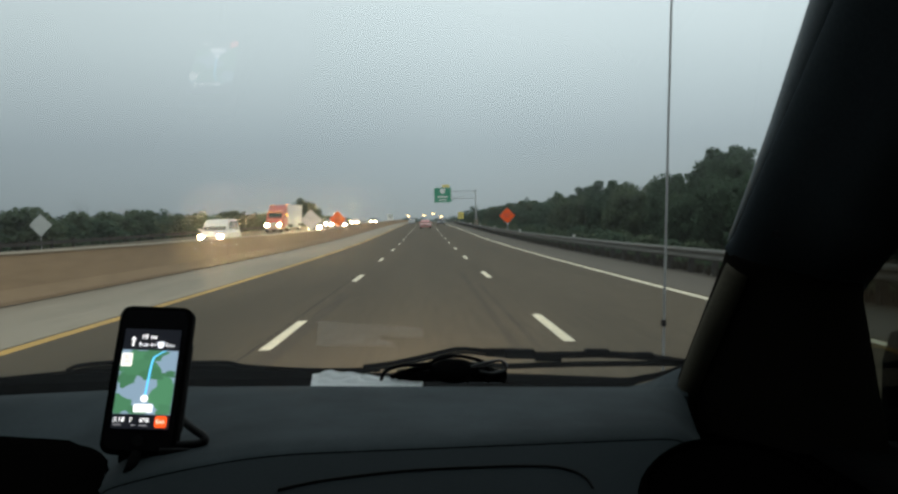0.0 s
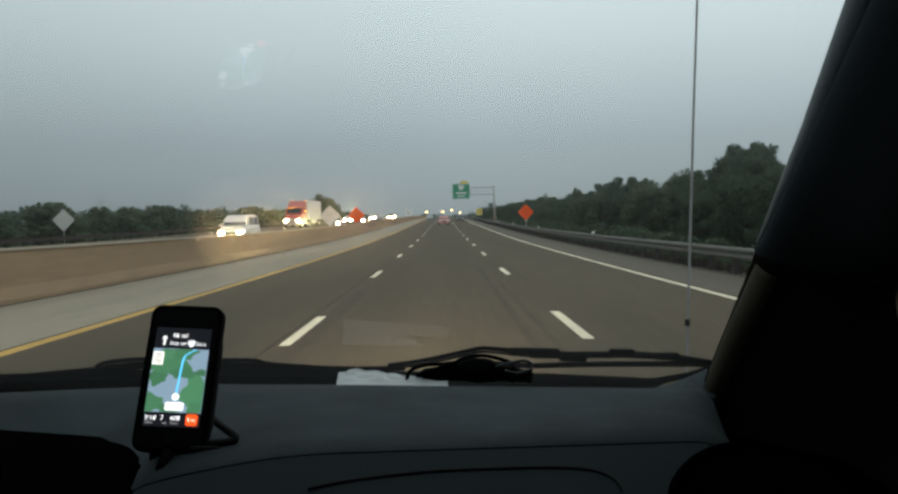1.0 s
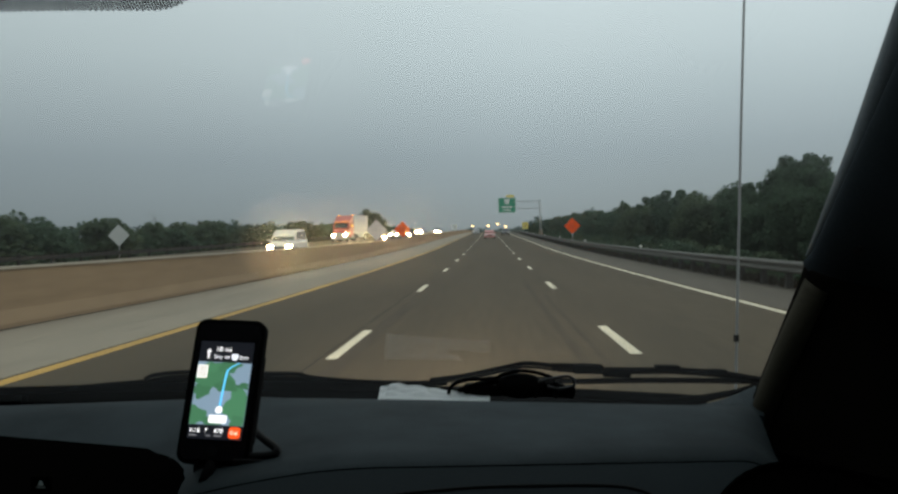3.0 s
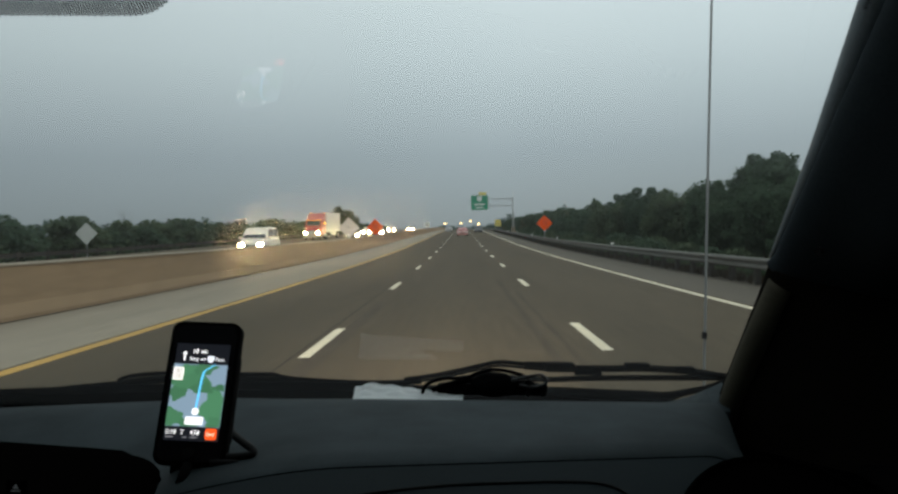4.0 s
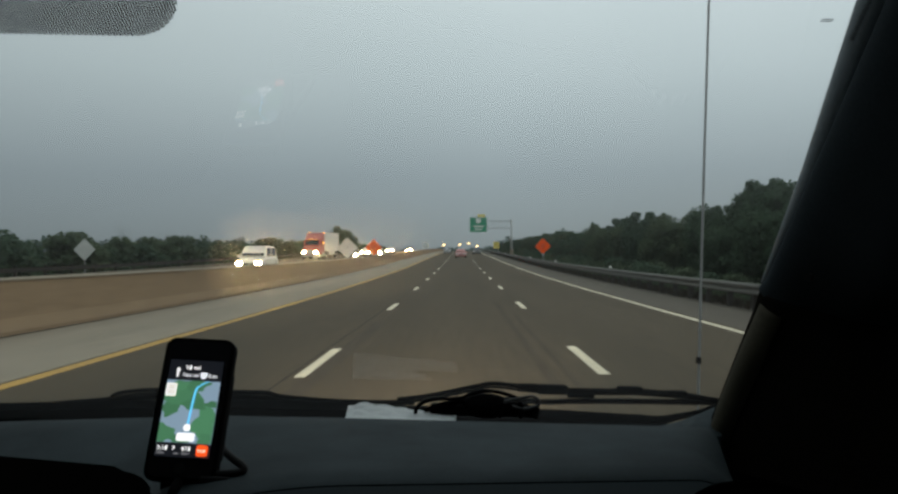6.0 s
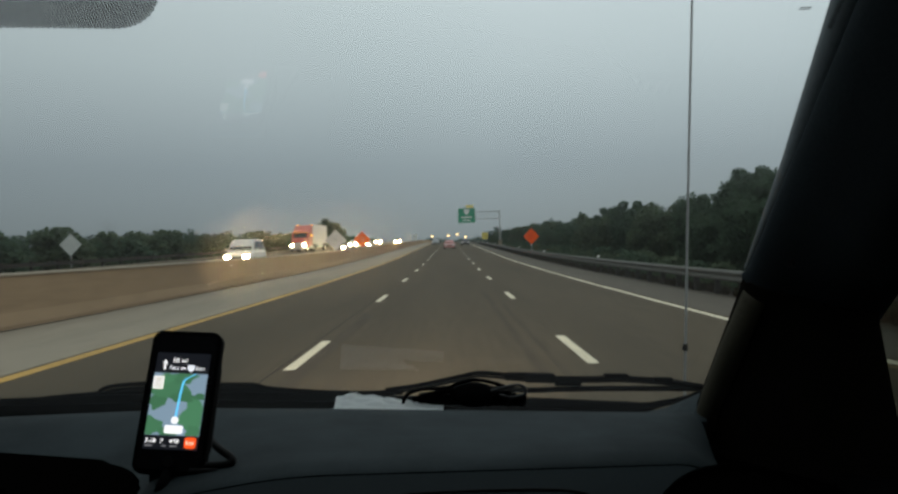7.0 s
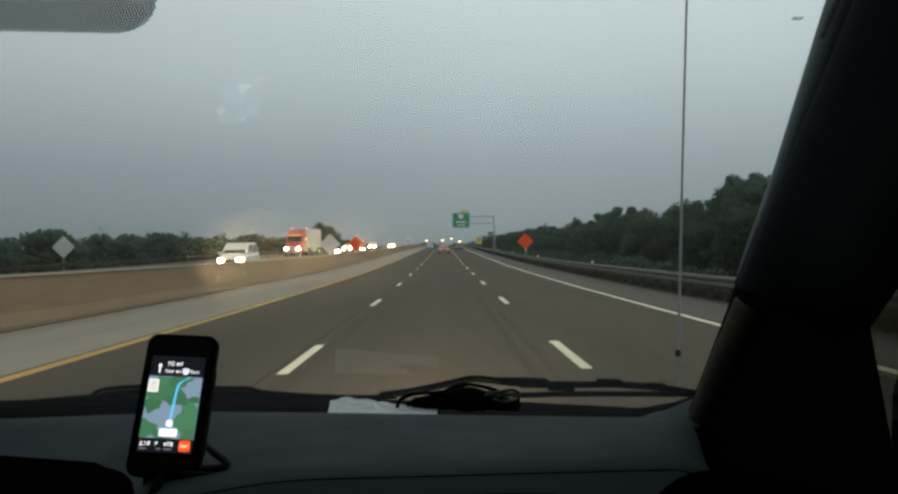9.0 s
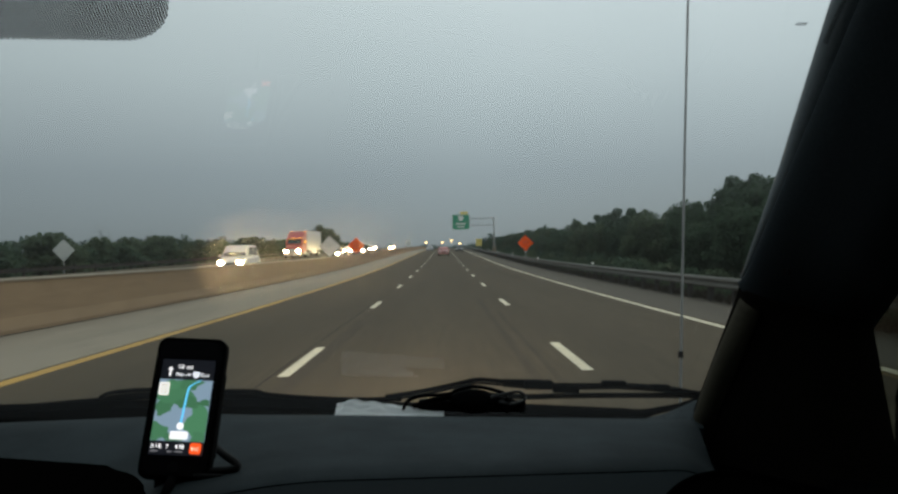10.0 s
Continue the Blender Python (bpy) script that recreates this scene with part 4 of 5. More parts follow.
def tree(height, spread, seed, leaf, lean_out=0.0, airy=1.0, low=0.14, leaf_size=0.24):
    """A tapered trunk with limbs and an uneven crown of leaf clumps."""
    rnd = random.Random(seed)
    t = thing("tree", "leafy deciduous tree in dull green summer foliage", "tree", group="roadside trees")
    bm = bmesh.new()
    trunk_pts = [(0, 0, -0.3), (0.1 * rnd.uniform(-1, 1), 0.1, height * 0.3), (lean_out * 0.6, 0.2 * rnd.uniform(-1, 1), height * 0.6), (lean_out, 0, height * 0.9)]
    r = height * 0.017
    add_tube(bm, trunk_pts, [r * 1.3, r, r * 0.65, r * 0.15], 8)
    tips = []
    for k in range(9):
        h = height * rnd.uniform(low + 0.05, 0.8)
        a = rnd.uniform(0, 6.28)
        reach = spread * rnd.uniform(0.5, 0.95) * (1.15 - 0.5 * h / height)
        s = Vector((lean_out * h / height, 0, h))
        e = s + Vector((math.cos(a) * reach, math.sin(a) * reach, height * rnd.uniform(0.06, 0.18)))
        add_tube(bm, [s, s.lerp(e, 0.5) + Vector((0, 0, 0.2)), e], [r * 0.4, r * 0.25, r * 0.08], 6)
        tips.append(e)
    part("trunk", bm, BARK, t, smooth=True)
    bm = bmesh.new()
    mid_h, up_r = height * (1 + low) / 2, height * (1 - low) / 2
    lumps = []
    for k in range(30):
        c = 1 - 2 * (k + 0.5) / 30
        a = 2.39996 * k + rnd.uniform(-0.4, 0.4)
        flat = math.sqrt(max(0.0, 1 - c * c))
        d = Vector((math.cos(a) * flat, math.sin(a) * flat, c)) * rnd.uniform(0.50, 0.86)
        lean_here = lean_out * (mid_h + d.z * up_r) / height
        lumps.append((Vector((d.x * spread + lean_here, d.y * spread, mid_h + d.z * up_r)), spread * rnd.uniform(0.26, 0.46)))
    for p in tips[::2]:
        lumps.append((p, spread * rnd.uniform(0.22, 0.34)))
    for p, cr in lumps:
        leaf_cloud(bm, p, (cr, cr, cr * rnd.uniform(0.7, 0.95)), int(150 * airy), leaf_size, rnd)
        q = p + Vector((rnd.gauss(0, cr * 0.5), rnd.gauss(0, cr * 0.5), rnd.gauss(0, cr * 0.3)))
        leaf_cloud(bm, q, (cr * 0.45, cr * 0.45, cr * 0.4), int(30 * airy), leaf_size * 0.8, rnd)
    leaf_cloud(bm, (lean_out * 0.6, 0, mid_h), (spread * 0.55, spread * 0.55, up_r * 0.7), int(500 * airy), leaf_size * 1.5, rnd)
    part("crown", bm, leaf, t)
    return t


def shrub(seed, leaf):
    rnd = random.Random(seed)
    t = thing("bush", "dense low dark green roadside bush", "bush", group="roadside bushes")
    bm = bmesh.new()
    for k in range(5):
        a = rnd.uniform(0, 6.28)
        add_tube(bm, [(0, 0, -0.2), (0.5 * math.cos(a), 0.5 * math.sin(a), 0.8), (1.1 * math.cos(a), 1.1 * math.sin(a), 1.7)], [0.05, 0.04, 0.015], 5)
    part("stems", bm, BARK, t)
    bm = bmesh.new()
    for k in range(9):
        leaf_cloud(bm, (rnd.uniform(-1.5, 1.5), rnd.uniform(-1.7, 1.7), rnd.uniform(0.5, 2.2)), (1.0, 1.0, 0.8), 120, 0.22, rnd)
    part("crown", bm, leaf, t)
    return t


KINDS = [tree(10.5, 3.4, 1, LEAF), tree(11.5, 3.0, 2, LEAF, 0.4), tree(9.5, 3.6, 3, LEAF_B), tree(12.0, 2.6, 4, LEAF, -0.3), tree(10.0, 3.2, 6, LEAF_B, 0.2)]
FAR_KINDS = [tree(10.5, 3.6, 31, LEAF, airy=0.6, leaf_size=0.34), tree(11.5, 3.3, 32, LEAF_B, 0.4, airy=0.6, leaf_size=0.34), tree(9.8, 3.8, 33, LEAF, airy=0.6, leaf_size=0.34)]
BUSH = [shrub(21, LEAF), shrub(22, LEAF_B)]
first_use = set()


def stand_at(ob, x, y, size=1.0, turn=0.0, tall=1.0):
    m = pose(x, y, land_z(x, y) - 0.1, 0, 0, turn)
    if ob.name not in first_use:
        first_use.add(ob.name)
        ob.matrix_world, o = m, ob
    else:
        o = copy_thing(ob, m)
    o.scale = (size, size, size * tall)
    return o


rnd = random.Random(77)
# right-hand wood, behind the guardrail
y = 30.0
k = 0
while y < 430:
    for row_x in (23.0, 29.0):
        x = row_x + rnd.uniform(-1.5, 2.5)
        h = rnd.uniform(0.76, 1.00) * (1.02 if row_x > 25 else 0.82) * (0.91 if y < 60 else 0.96 if y < 130 else 0.84)
        stand_at(KINDS[rnd.randrange(5)] if y < 150 else FAR_KINDS[rnd.randrange(3)], x, y + rnd.uniform(-2, 2), h, rnd.uniform(0, 360))
    if k % 1 == 0 and y < 260:
        stand_at(BUSH[k % 2], 19.0 + rnd.uniform(-1, 1.5), y + rnd.uniform(-2, 2), rnd.uniform(0.8, 1.25), rnd.uniform(0, 360))
    y += 5.2 if y < 160 else 8.5
    k += 1
stand_at(KINDS[1], 26.5, 66.0, 0.88, 40, 1.0)
stand_at(KINDS[3], 28.5, 75.5, 0.84, 10, 1.05)
# left-hand wood, down the bank past the oncoming carriageway
y = 38.0
while y < 480:
    for row_x in (-45.0, -51.0):
        stand_at(FAR_KINDS[rnd.randrange(3)], row_x + rnd.uniform(-3, 2), y + rnd.uniform(-2, 2), rnd.uniform(1.00, 1.15), rnd.uniform(0, 360), 0.67)
    y += 2.9 if y < 230 else 7.0
stand_at(KINDS[2], -47.0, 318.0, 1.6, 70)
stand_at(KINDS[0], -50.0, 330.0, 1.5, 20)

# one bare tree above the left-hand wood
bare = thing("tree", "tall bare grey tree standing over the wood", "tree")
bm = bmesh.new()
brnd = random.Random(50)


def branch(p, way, long, r, depth):
    q = p + way * long
    add_tube(bm, [p, p.lerp(q, 0.5) + Vector((brnd.gauss(0, 0.05), brnd.gauss(0, 0.05), 0)) * long, q], [r, r * 0.8, r * 0.55], 6)
    if depth:
        for _ in range(3):
            w = (way + Vector((brnd.gauss(0, 0.45), brnd.gauss(0, 0.45), brnd.uniform(0.0, 0.35)))).normalized()
            branch(q if _ else p.lerp(q, 0.7), w, long * brnd.uniform(0.55, 0.75), r * 0.55, depth - 1)


branch(Vector((0, 0, -0.3)), Vector((0.02, 0, 1)), 4.9, 0.08, 4)
part("trunk", bm, BARK, bare, "bare grey trunk and twigs")
bare.matrix_world = pose(-49.0, 118.0, land_z(-49, 118), 0, 0, 30)

# far woods closing the view, one mass of haze-coloured leaf clumps
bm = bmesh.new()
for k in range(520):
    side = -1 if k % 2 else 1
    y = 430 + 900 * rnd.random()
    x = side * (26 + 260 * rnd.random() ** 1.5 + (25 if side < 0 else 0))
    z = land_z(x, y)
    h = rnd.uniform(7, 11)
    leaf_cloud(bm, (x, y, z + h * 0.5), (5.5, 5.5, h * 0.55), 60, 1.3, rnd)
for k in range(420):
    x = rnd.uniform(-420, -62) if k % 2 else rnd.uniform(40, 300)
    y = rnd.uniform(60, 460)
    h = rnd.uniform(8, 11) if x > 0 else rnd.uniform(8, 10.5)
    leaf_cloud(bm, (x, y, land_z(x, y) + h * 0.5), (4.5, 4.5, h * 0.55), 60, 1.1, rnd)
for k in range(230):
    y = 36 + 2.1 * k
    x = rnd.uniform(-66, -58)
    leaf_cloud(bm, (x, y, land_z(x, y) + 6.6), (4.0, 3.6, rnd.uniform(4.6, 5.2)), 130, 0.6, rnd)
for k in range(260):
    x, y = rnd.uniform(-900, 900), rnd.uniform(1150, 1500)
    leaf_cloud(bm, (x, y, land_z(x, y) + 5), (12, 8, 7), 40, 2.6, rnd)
tagged(part("far_woods", bm, LEAF_HAZED), "dark distant woods closing the highway's sides", "woods", kind="stuff")

# ---- signs, lamps and reflectors along the road ----
ORANGE = mat("orange_sign_sheet", (1.0, 0.105, 0.004), 0.6, vary=0.06, scale=2.0, fine=20.0, bump=0.02, spec=0.1)
GREEN = mat("green_sign_sheet", (0.02, 0.30, 0.16), 0.45, vary=0.12, scale=1.0, fine=10.0, bump=0.02)
SIGN_WHITE = mat("white_sign_sheet", (0.80, 0.82, 0.78), 0.45, vary=0.10, scale=2.0, fine=12.0, bump=0.02)
SIGN_YELLOW = mat("yellow_sign_sheet", (0.90, 0.70, 0.16), 0.45, vary=0.10, scale=2.0, fine=12.0, bump=0.02)
SIGN_BACK = mat("bare_sign_back", (0.62, 0.61, 0.57), 0.5, metal=0.2, vary=0.15, scale=2.0, fine=12.0, bump=0.02)
DARKMARK = mat("dark_sign_print", (0.03, 0.03, 0.03), 0.6, vary=0.1)
FACE = Matrix(((1, 0, 0, 0), (0, 0, -1, 0), (0, 1, 0, 0), (0, 0, 0, 1)))  # outline x, y -> x, z


def facing(x, y, z):
    return Matrix.Translation((x, y, z)) @ FACE


def diamond_sign(name, label, x, y, z, foot, sheet, marks, half_w=0.86, group=""):
    s = thing(name, label, "road sign", group=group)
    r = 0.05
    outline = []
    for a in (90, 180, 270, 0):
        c = Vector((math.cos(radians(a)), math.sin(radians(a)))) * (half_w - r)
        outline += [(c.x + r * math.cos(radians(a + d)), c.y + r * math.sin(radians(a + d))) for d in (-40, 0, 40)]
    part("panel", plate(outline, 0.02, facing(x, y, z)), sheet, s)
    part("post", box((x - 0.03, y + 0.025, foot), (x + 0.03, y + 0.085, z + half_w * 0.7), 0.008), STEEL, s, "thin steel post")
    part("brace", box((x - half_w * 0.5, y + 0.022, z - 0.03), (x + half_w * 0.5, y + 0.04, z + 0.03), 0.004), STEEL, s)
    for dx, dz, w, h in marks:
        part("sign_print", box((x + dx - w / 2, y - 0.004, z + dz - h / 2), (x + dx + w / 2, y - 0.001, z + dz + h / 2)), DARKMARK, s)
    return s


print_rows = [(0, 0.22, 0.62, 0.035), (0, 0.0, 0.80, 0.035), (0, -0.22, 0.55, 0.035)]
diamond_sign("construction_sign", "orange diamond construction sign on a post behind the guardrail", 9.1, 88.0, 2.47, land_z(9.1, 88) - 0.2, ORANGE, print_rows, group="construction signs")
diamond_sign("construction_sign", "orange diamond construction sign fixed on the median barrier", -9.45, 86.0, road_z(86) + 2.03, road_z(86) + 1.10, ORANGE, print_rows, group="construction signs")
diamond_sign("sign_back", "pale bare back of a diamond sign on the barrier", -9.45, 66.0, road_z(66) + 2.02, road_z(66) + 1.10, SIGN_BACK, [(0, 0.02, 0.05, 0.16)])
diamond_sign("sign_back", "pale bare back of a diamond sign across the highway", -29.6, 62.0, 2.35, land_z(-29.6, 62) - 0.2, SIGN_BACK, [])
s = thing("object_marker", "small white marker plate below the construction sign", "road marker")
part("plate", plate(rounded(0.20, 0.10, 0.02), 0.01, facing(9.1, 87.9, 1.57)), SIGN_WHITE, s)
part("post", box((9.07, 87.915, road_z(88) - 0.5), (9.13, 87.96, 1.60), 0.006), STEEL, s)


def plate_sign(label, x, y, z, w, h, sheet, foot):
    s = thing("road_sign", label, "road sign")
    part("panel", plate(rounded(w, h, 0.06), 0.02, facing(x, y, z)), sheet, s)
    for sx in (-0.3, 0.3):
        part("post", box((x + sx * w - 0.04, y + 0.025, foot), (x + sx * w + 0.04, y + 0.10, z + h * 0.4), 0.01), STEEL, s)
    for k in range(2):
        part("sign_print", box((x - w * 0.32, y - 0.004, z + h * (0.15 - 0.3 * k) - 0.06), (x + w * 0.32, y - 0.001, z + h * (0.15 - 0.3 * k) + 0.06)), DARKMARK, s)


plate_sign("yellow warning plate on posts beside the shoulder", 9.2, 205.0, road_z(205) + 2.0, 1.5, 1.7, SIGN_YELLOW, road_z(205) - 1.0)
plate_sign("white regulatory plate standing on the median barrier", -9.45, 215.0, road_z(215) + 2.1, 1.5, 1.5, SIGN_WHITE, road_z(215) + 1.1)

# cantilever sign over the right lane
G_Y, G_Z = 200.0, road_z(200.0)
gantry = thing("overhead_sign", "green overhead highway sign on a steel cantilever arm", "highway sign")
part("column", rod((12.8, G_Y, land_z(12.8, G_Y) - 0.3), (12.8, G_Y, G_Z + 8.4), 0.30, 0.20, 16), STEEL, gantry, smooth=True)
part("footing", rod((12.8, G_Y, land_z(12.8, G_Y) - 0.4), (12.8, G_Y, G_Z + 0.9), 0.55, 0.50, 16), SHOULDER, gantry, "pale concrete footing")
for dz in (6.3, 8.1):
    for dy in (-0.35, 0.35):
        part("chord", rod((2.6, G_Y + dy, G_Z + dz), (12.8, G_Y + dy, G_Z + dz), 0.07, 0.07, 8), STEEL, gantry)
for k in range(9):
    x = 4.6 + 0.95 * k
    up, dn = G_Z + 8.1, G_Z + 6.3
    part("web", rod((x, G_Y - 0.35, dn if k % 2 else up), (x + 0.95, G_Y - 0.35, up if k % 2 else dn), 0.035, 0.035, 6), STEEL, gantry)
board = part("panel", plate(rounded(4.4, 3.8, 0.25), 0.06, facing(4.5, G_Y - 0.55, G_Z + 7.2)), GREEN, gantry, "green reflective panel")
edge = rounded(4.3, 3.7, 0.22)
inner = rounded(4.14, 3.54, 0.17)
bm = bmesh.new()
o_ring = [bm.verts.new((x, y, 0)) for x, y in edge]
i_ring = [bm.verts.new((x, y, 0)) for x, y in inner]
for k in range(len(edge)):
    bm.faces.new((o_ring[k], o_ring[(k + 1) % len(edge)], i_ring[(k + 1) % len(edge)], i_ring[k]))
bmesh.ops.transform(bm, matrix=facing(4.5, G_Y - 0.556, G_Z + 7.2), verts=bm.verts[:])
part("white_border", bm, SIGN_WHITE, board)
part("route_shield", plate([(-0.62, 0.62), (0.62, 0.62), (0.66, 0.0), (0.4, -0.5), (0, -0.72), (-0.4, -0.5), (-0.66, 0.0)], 0.01, facing(4.5, G_Y - 0.57, G_Z + 8.15)), SIGN_WHITE, board, "white route shield")
for k, (w, h) in enumerate(((2.6, 0.36), (1.9, 0.30))):
    part("sign_print", box((4.5 - w / 2, G_Y - 0.565, G_Z + 6.75 - 0.75 * k - h / 2), (4.5 + w / 2, G_Y - 0.555, G_Z + 6.75 - 0.75 * k + h / 2)), SIGN_WHITE, board)
part("exit_tab", plate(rounded(1.9, 0.65, 0.12), 0.05, facing(5.3, G_Y - 0.55, G_Z + 9.45)), SIGN_YELLOW, gantry, "yellow-green tab plate")

# lit lamps far down the road
LAMP = glow("warm_lamp_light", (1.0, 0.70, 0.28), 4.0)


def street_lamp(x, y, h):
    s = thing("street_lamp", "lit warm street lamp far down the highway", "street lamp", group="far street lamps")
    g = land_z(x, y)
    part("pole", rod((x, y, g - 0.3), (x, y, g + h), 0.16, 0.09, 10), STEEL, s)
    part("arm", tube([(x, y, g + h - 0.1), (x - 0.5, y, g + h + 0.35), (x - 1.2, y, g + h + 0.45)], 0.06, 6), STEEL, s)
    bm = bmesh.new()
    bmesh.ops.create_uvsphere(bm, u_segments=16, v_segments=8, radius=0.75, matrix=Matrix.Translation((x - 1.3, y, g + h + 0.1)) @ Matrix.Diagonal((1.15, 1.0, 0.75, 1)))
    part("lantern", bm, LAMP, s, "glowing lantern", smooth=True)


for x, y, h in ((-24.0, 560, 4.2), (-11.0, 575, 5.0), (0.5, 600, 5.8), (7.5, 610, 7.2), (12.8, 560, 5.6)):
    street_lamp(x, y, h)

# reflectors along the guardrail
REFLECT = mat("white_reflector", (0.9, 0.9, 0.82), 0.3, vary=0.05, bump=0.0)
for k in range(9):
    y = 17.0 + 23.0 * k
    d = thing("delineator", "small white reflector on a bracket over the guardrail", "reflector", group="guardrail reflectors")
    z = road_z(y) + RAIL_LIFT
    part("bracket", box((RAIL_X - 0.02, y, z + 0.70), (RAIL_X + 0.02, y + 0.03, z + 0.90), 0.004), STEEL, d)
    part("lens", plate(rounded(0.13, 0.10, 0.02), 0.012, facing(RAIL_X, y - 0.004, z + 0.88)), REFLECT, d)

# ---- vehicles ----
HEAD = glow("headlight_beam_glass", (1.0, 0.70, 0.33), 620.0)
AMBER = glow("amber_marker_light", (1.0, 0.36, 0.03), 4.0)
TAIL = glow("red_tail_light", (1.0, 0.05, 0.03), 2.5)
TYRE = mat("tyre_rubber", (0.02, 0.02, 0.02), 0.85, vary=0.2)
RIM = mat("alloy_rim", (0.45, 0.45, 0.46), 0.35, metal=0.8, vary=0.1)
CARGLASS = mat("dark_car_glass", (0.02, 0.024, 0.028), 0.12, vary=0.05, bump=0.0)
CHROME = mat("dull_chrome", (0.5, 0.5, 0.5), 0.3, metal=0.9, vary=0.1, bump=0.0)


def paint(name, rgb):
    return mat(name, rgb, 0.35, vary=0.08, scale=1.5, fine=30.0, bump=0.01)


def loft(sections):
    """Skin over rings of equal length."""
    bm = bmesh.new()
    rings = [[bm.verts.new(p) for p in ring] for ring in sections]
    n = len(rings[0])
    for a, b in zip(rings, rings[1:]):
        for k in range(n):
            bm.faces.new((a[k], a[(k + 1) % n], b[(k + 1) % n], b[k]))
    bm.faces.new(rings[0][::-1])
    bm.faces.new(rings[-1])
    return bm


def ring(y, hw, z0, z1, r=0.12):
    """A rounded upright ring across the car."""
    return [(-hw + r * 0.5, y, z0), (hw - r * 0.5, y, z0), (hw, y, z0 + r), (hw, y, z1 - r), (hw - r * 0.8, y, z1), (-hw + r * 0.8, y, z1), (-hw, y, z1 - r), (-hw, y, z0 + r)]


def wheel(parent, x, y, r, w=0.22):
    t = part("wheel", rod((x - w / 2, y, r), (x + w / 2, y, r), r, r, 20), TYRE, parent)
    part("rim", rod((x - w / 2 - 0.008, y, r), (x + w / 2 + 0.008, y, r), r * 0.62, r * 0.62, 14), RIM, t)


def motor_car(label, at, body_paint, kind="sedan", lit=True, amber=False):
    """Front towards -y, standing on z = 0."""
    c = thing("van" if kind == "van" else "car", label, "van" if kind == "van" else "car", at, group="" if kind == "van" else "passing cars")
    hw = 0.98 if kind == "van" else 0.90
    roof = 1.85 if kind == "van" else 1.45
    belt = 1.08 if kind == "van" else 0.92
    part("body", loft([ring(-2.35, hw * 0.86, 0.32, belt - 0.35), ring(-2.2, hw * 0.95, 0.25, belt - 0.22), ring(-1.2, hw, 0.22, belt - 0.03), ring(0.6, hw, 0.22, belt), ring(1.9, hw, 0.24, belt), ring(2.3, hw * 0.94, 0.32, belt - 0.08)]), body_paint, c, smooth=False)
    f0, f1, r1, r0 = (-1.35, -0.55, 2.0, 2.25) if kind == "van" else (-1.0, -0.25, 1.0, 1.75)
    part("cabin", loft([ring(f0, hw * 0.90, belt - 0.10, belt + 0.02, 0.05), ring(f1, hw * 0.80, belt - 0.10, roof - 0.03, 0.10), ring((f1 + r1) / 2, hw * 0.82, belt - 0.10, roof, 0.10), ring(r1, hw * 0.80, belt - 0.10, roof - 0.04, 0.10), ring(r0, hw * 0.88, belt - 0.10, belt + 0.02, 0.05)]), body_paint, c)

    def pane(name, pts):
        bm = bmesh.new()
        bm.faces.new([bm.verts.new(p) for p in pts])
        part(name, bm, CARGLASS, c, "dark window glass")
    zt = roof - 0.14
    pane("windshield", [(-hw * 0.80, f0 - 0.01, belt + 0.05), (hw * 0.80, f0 - 0.01, belt + 0.05), (hw * 0.68, f1 - 0.06, zt), (-hw * 0.68, f1 - 0.06, zt)])
    pane("rear_window", [(-hw * 0.80, r0 + 0.01, belt + 0.05), (hw * 0.80, r0 + 0.01, belt + 0.05), (hw * 0.68, r1 + 0.08, zt), (-hw * 0.68, r1 + 0.08, zt)])
    for sx in (-1, 1):
        m_y = (f1 + r1) / 2
        pane("side_window", [(sx * (hw * 0.875 + 0.012), f0 + 0.45, belt + 0.05), (sx * (hw * 0.875 + 0.012), m_y - 0.05, belt + 0.05), (sx * (hw * 0.82 + 0.012), m_y - 0.05, zt), (sx * (hw * 0.82 + 0.012), f1 + 0.1, zt)])
        pane("side_window", [(sx * (hw * 0.875 + 0.012), m_y + 0.05, belt + 0.05), (sx * (hw * 0.875 + 0.012), r0 - 0.4, belt + 0.05), (sx * (hw * 0.82 + 0.012), r1 - 0.1, zt), (sx * (hw * 0.82 + 0.012), m_y + 0.05, zt)])
        part("headlight", box((sx * hw * 0.66 - 0.17, -2.40, 0.56), (sx * hw * 0.66 + 0.17, -2.20, 0.76), 0.03), HEAD if lit else CHROME, c, "bright lit headlight" if lit else "")
        if amber:
            part("turn_signal", box((sx * hw * 0.66 - 0.17, -2.39, 0.77), (sx * hw * 0.66 + 0.17, -2.20, 0.83), 0.015), AMBER, c, "amber turn signal")
        part("tail_light", box((sx * hw * 0.72 - 0.17, 2.20, belt - 0.30), (sx * hw * 0.72 + 0.17, 2.33, belt - 0.12), 0.03), TAIL, c, "red tail light")
        part("door_mirror", box((sx * (hw + 0.09) - 0.09, f0 + 0.25, belt), (sx * (hw + 0.09) + 0.09, f0 + 0.40, belt + 0.14), 0.03), body_paint, c)
        for y in (-1.45, 1.35):
            wheel(c, sx * (hw - 0.10), y, 0.34)
    part("bumper", box((-hw * 0.88, -2.43, 0.28), (hw * 0.88, -2.15, 0.50), 0.06), body_paint, c)
    part("bumper", box((-hw * 0.88, 2.18, 0.32), (hw * 0.88, 2.40, 0.55), 0.06), body_paint, c)
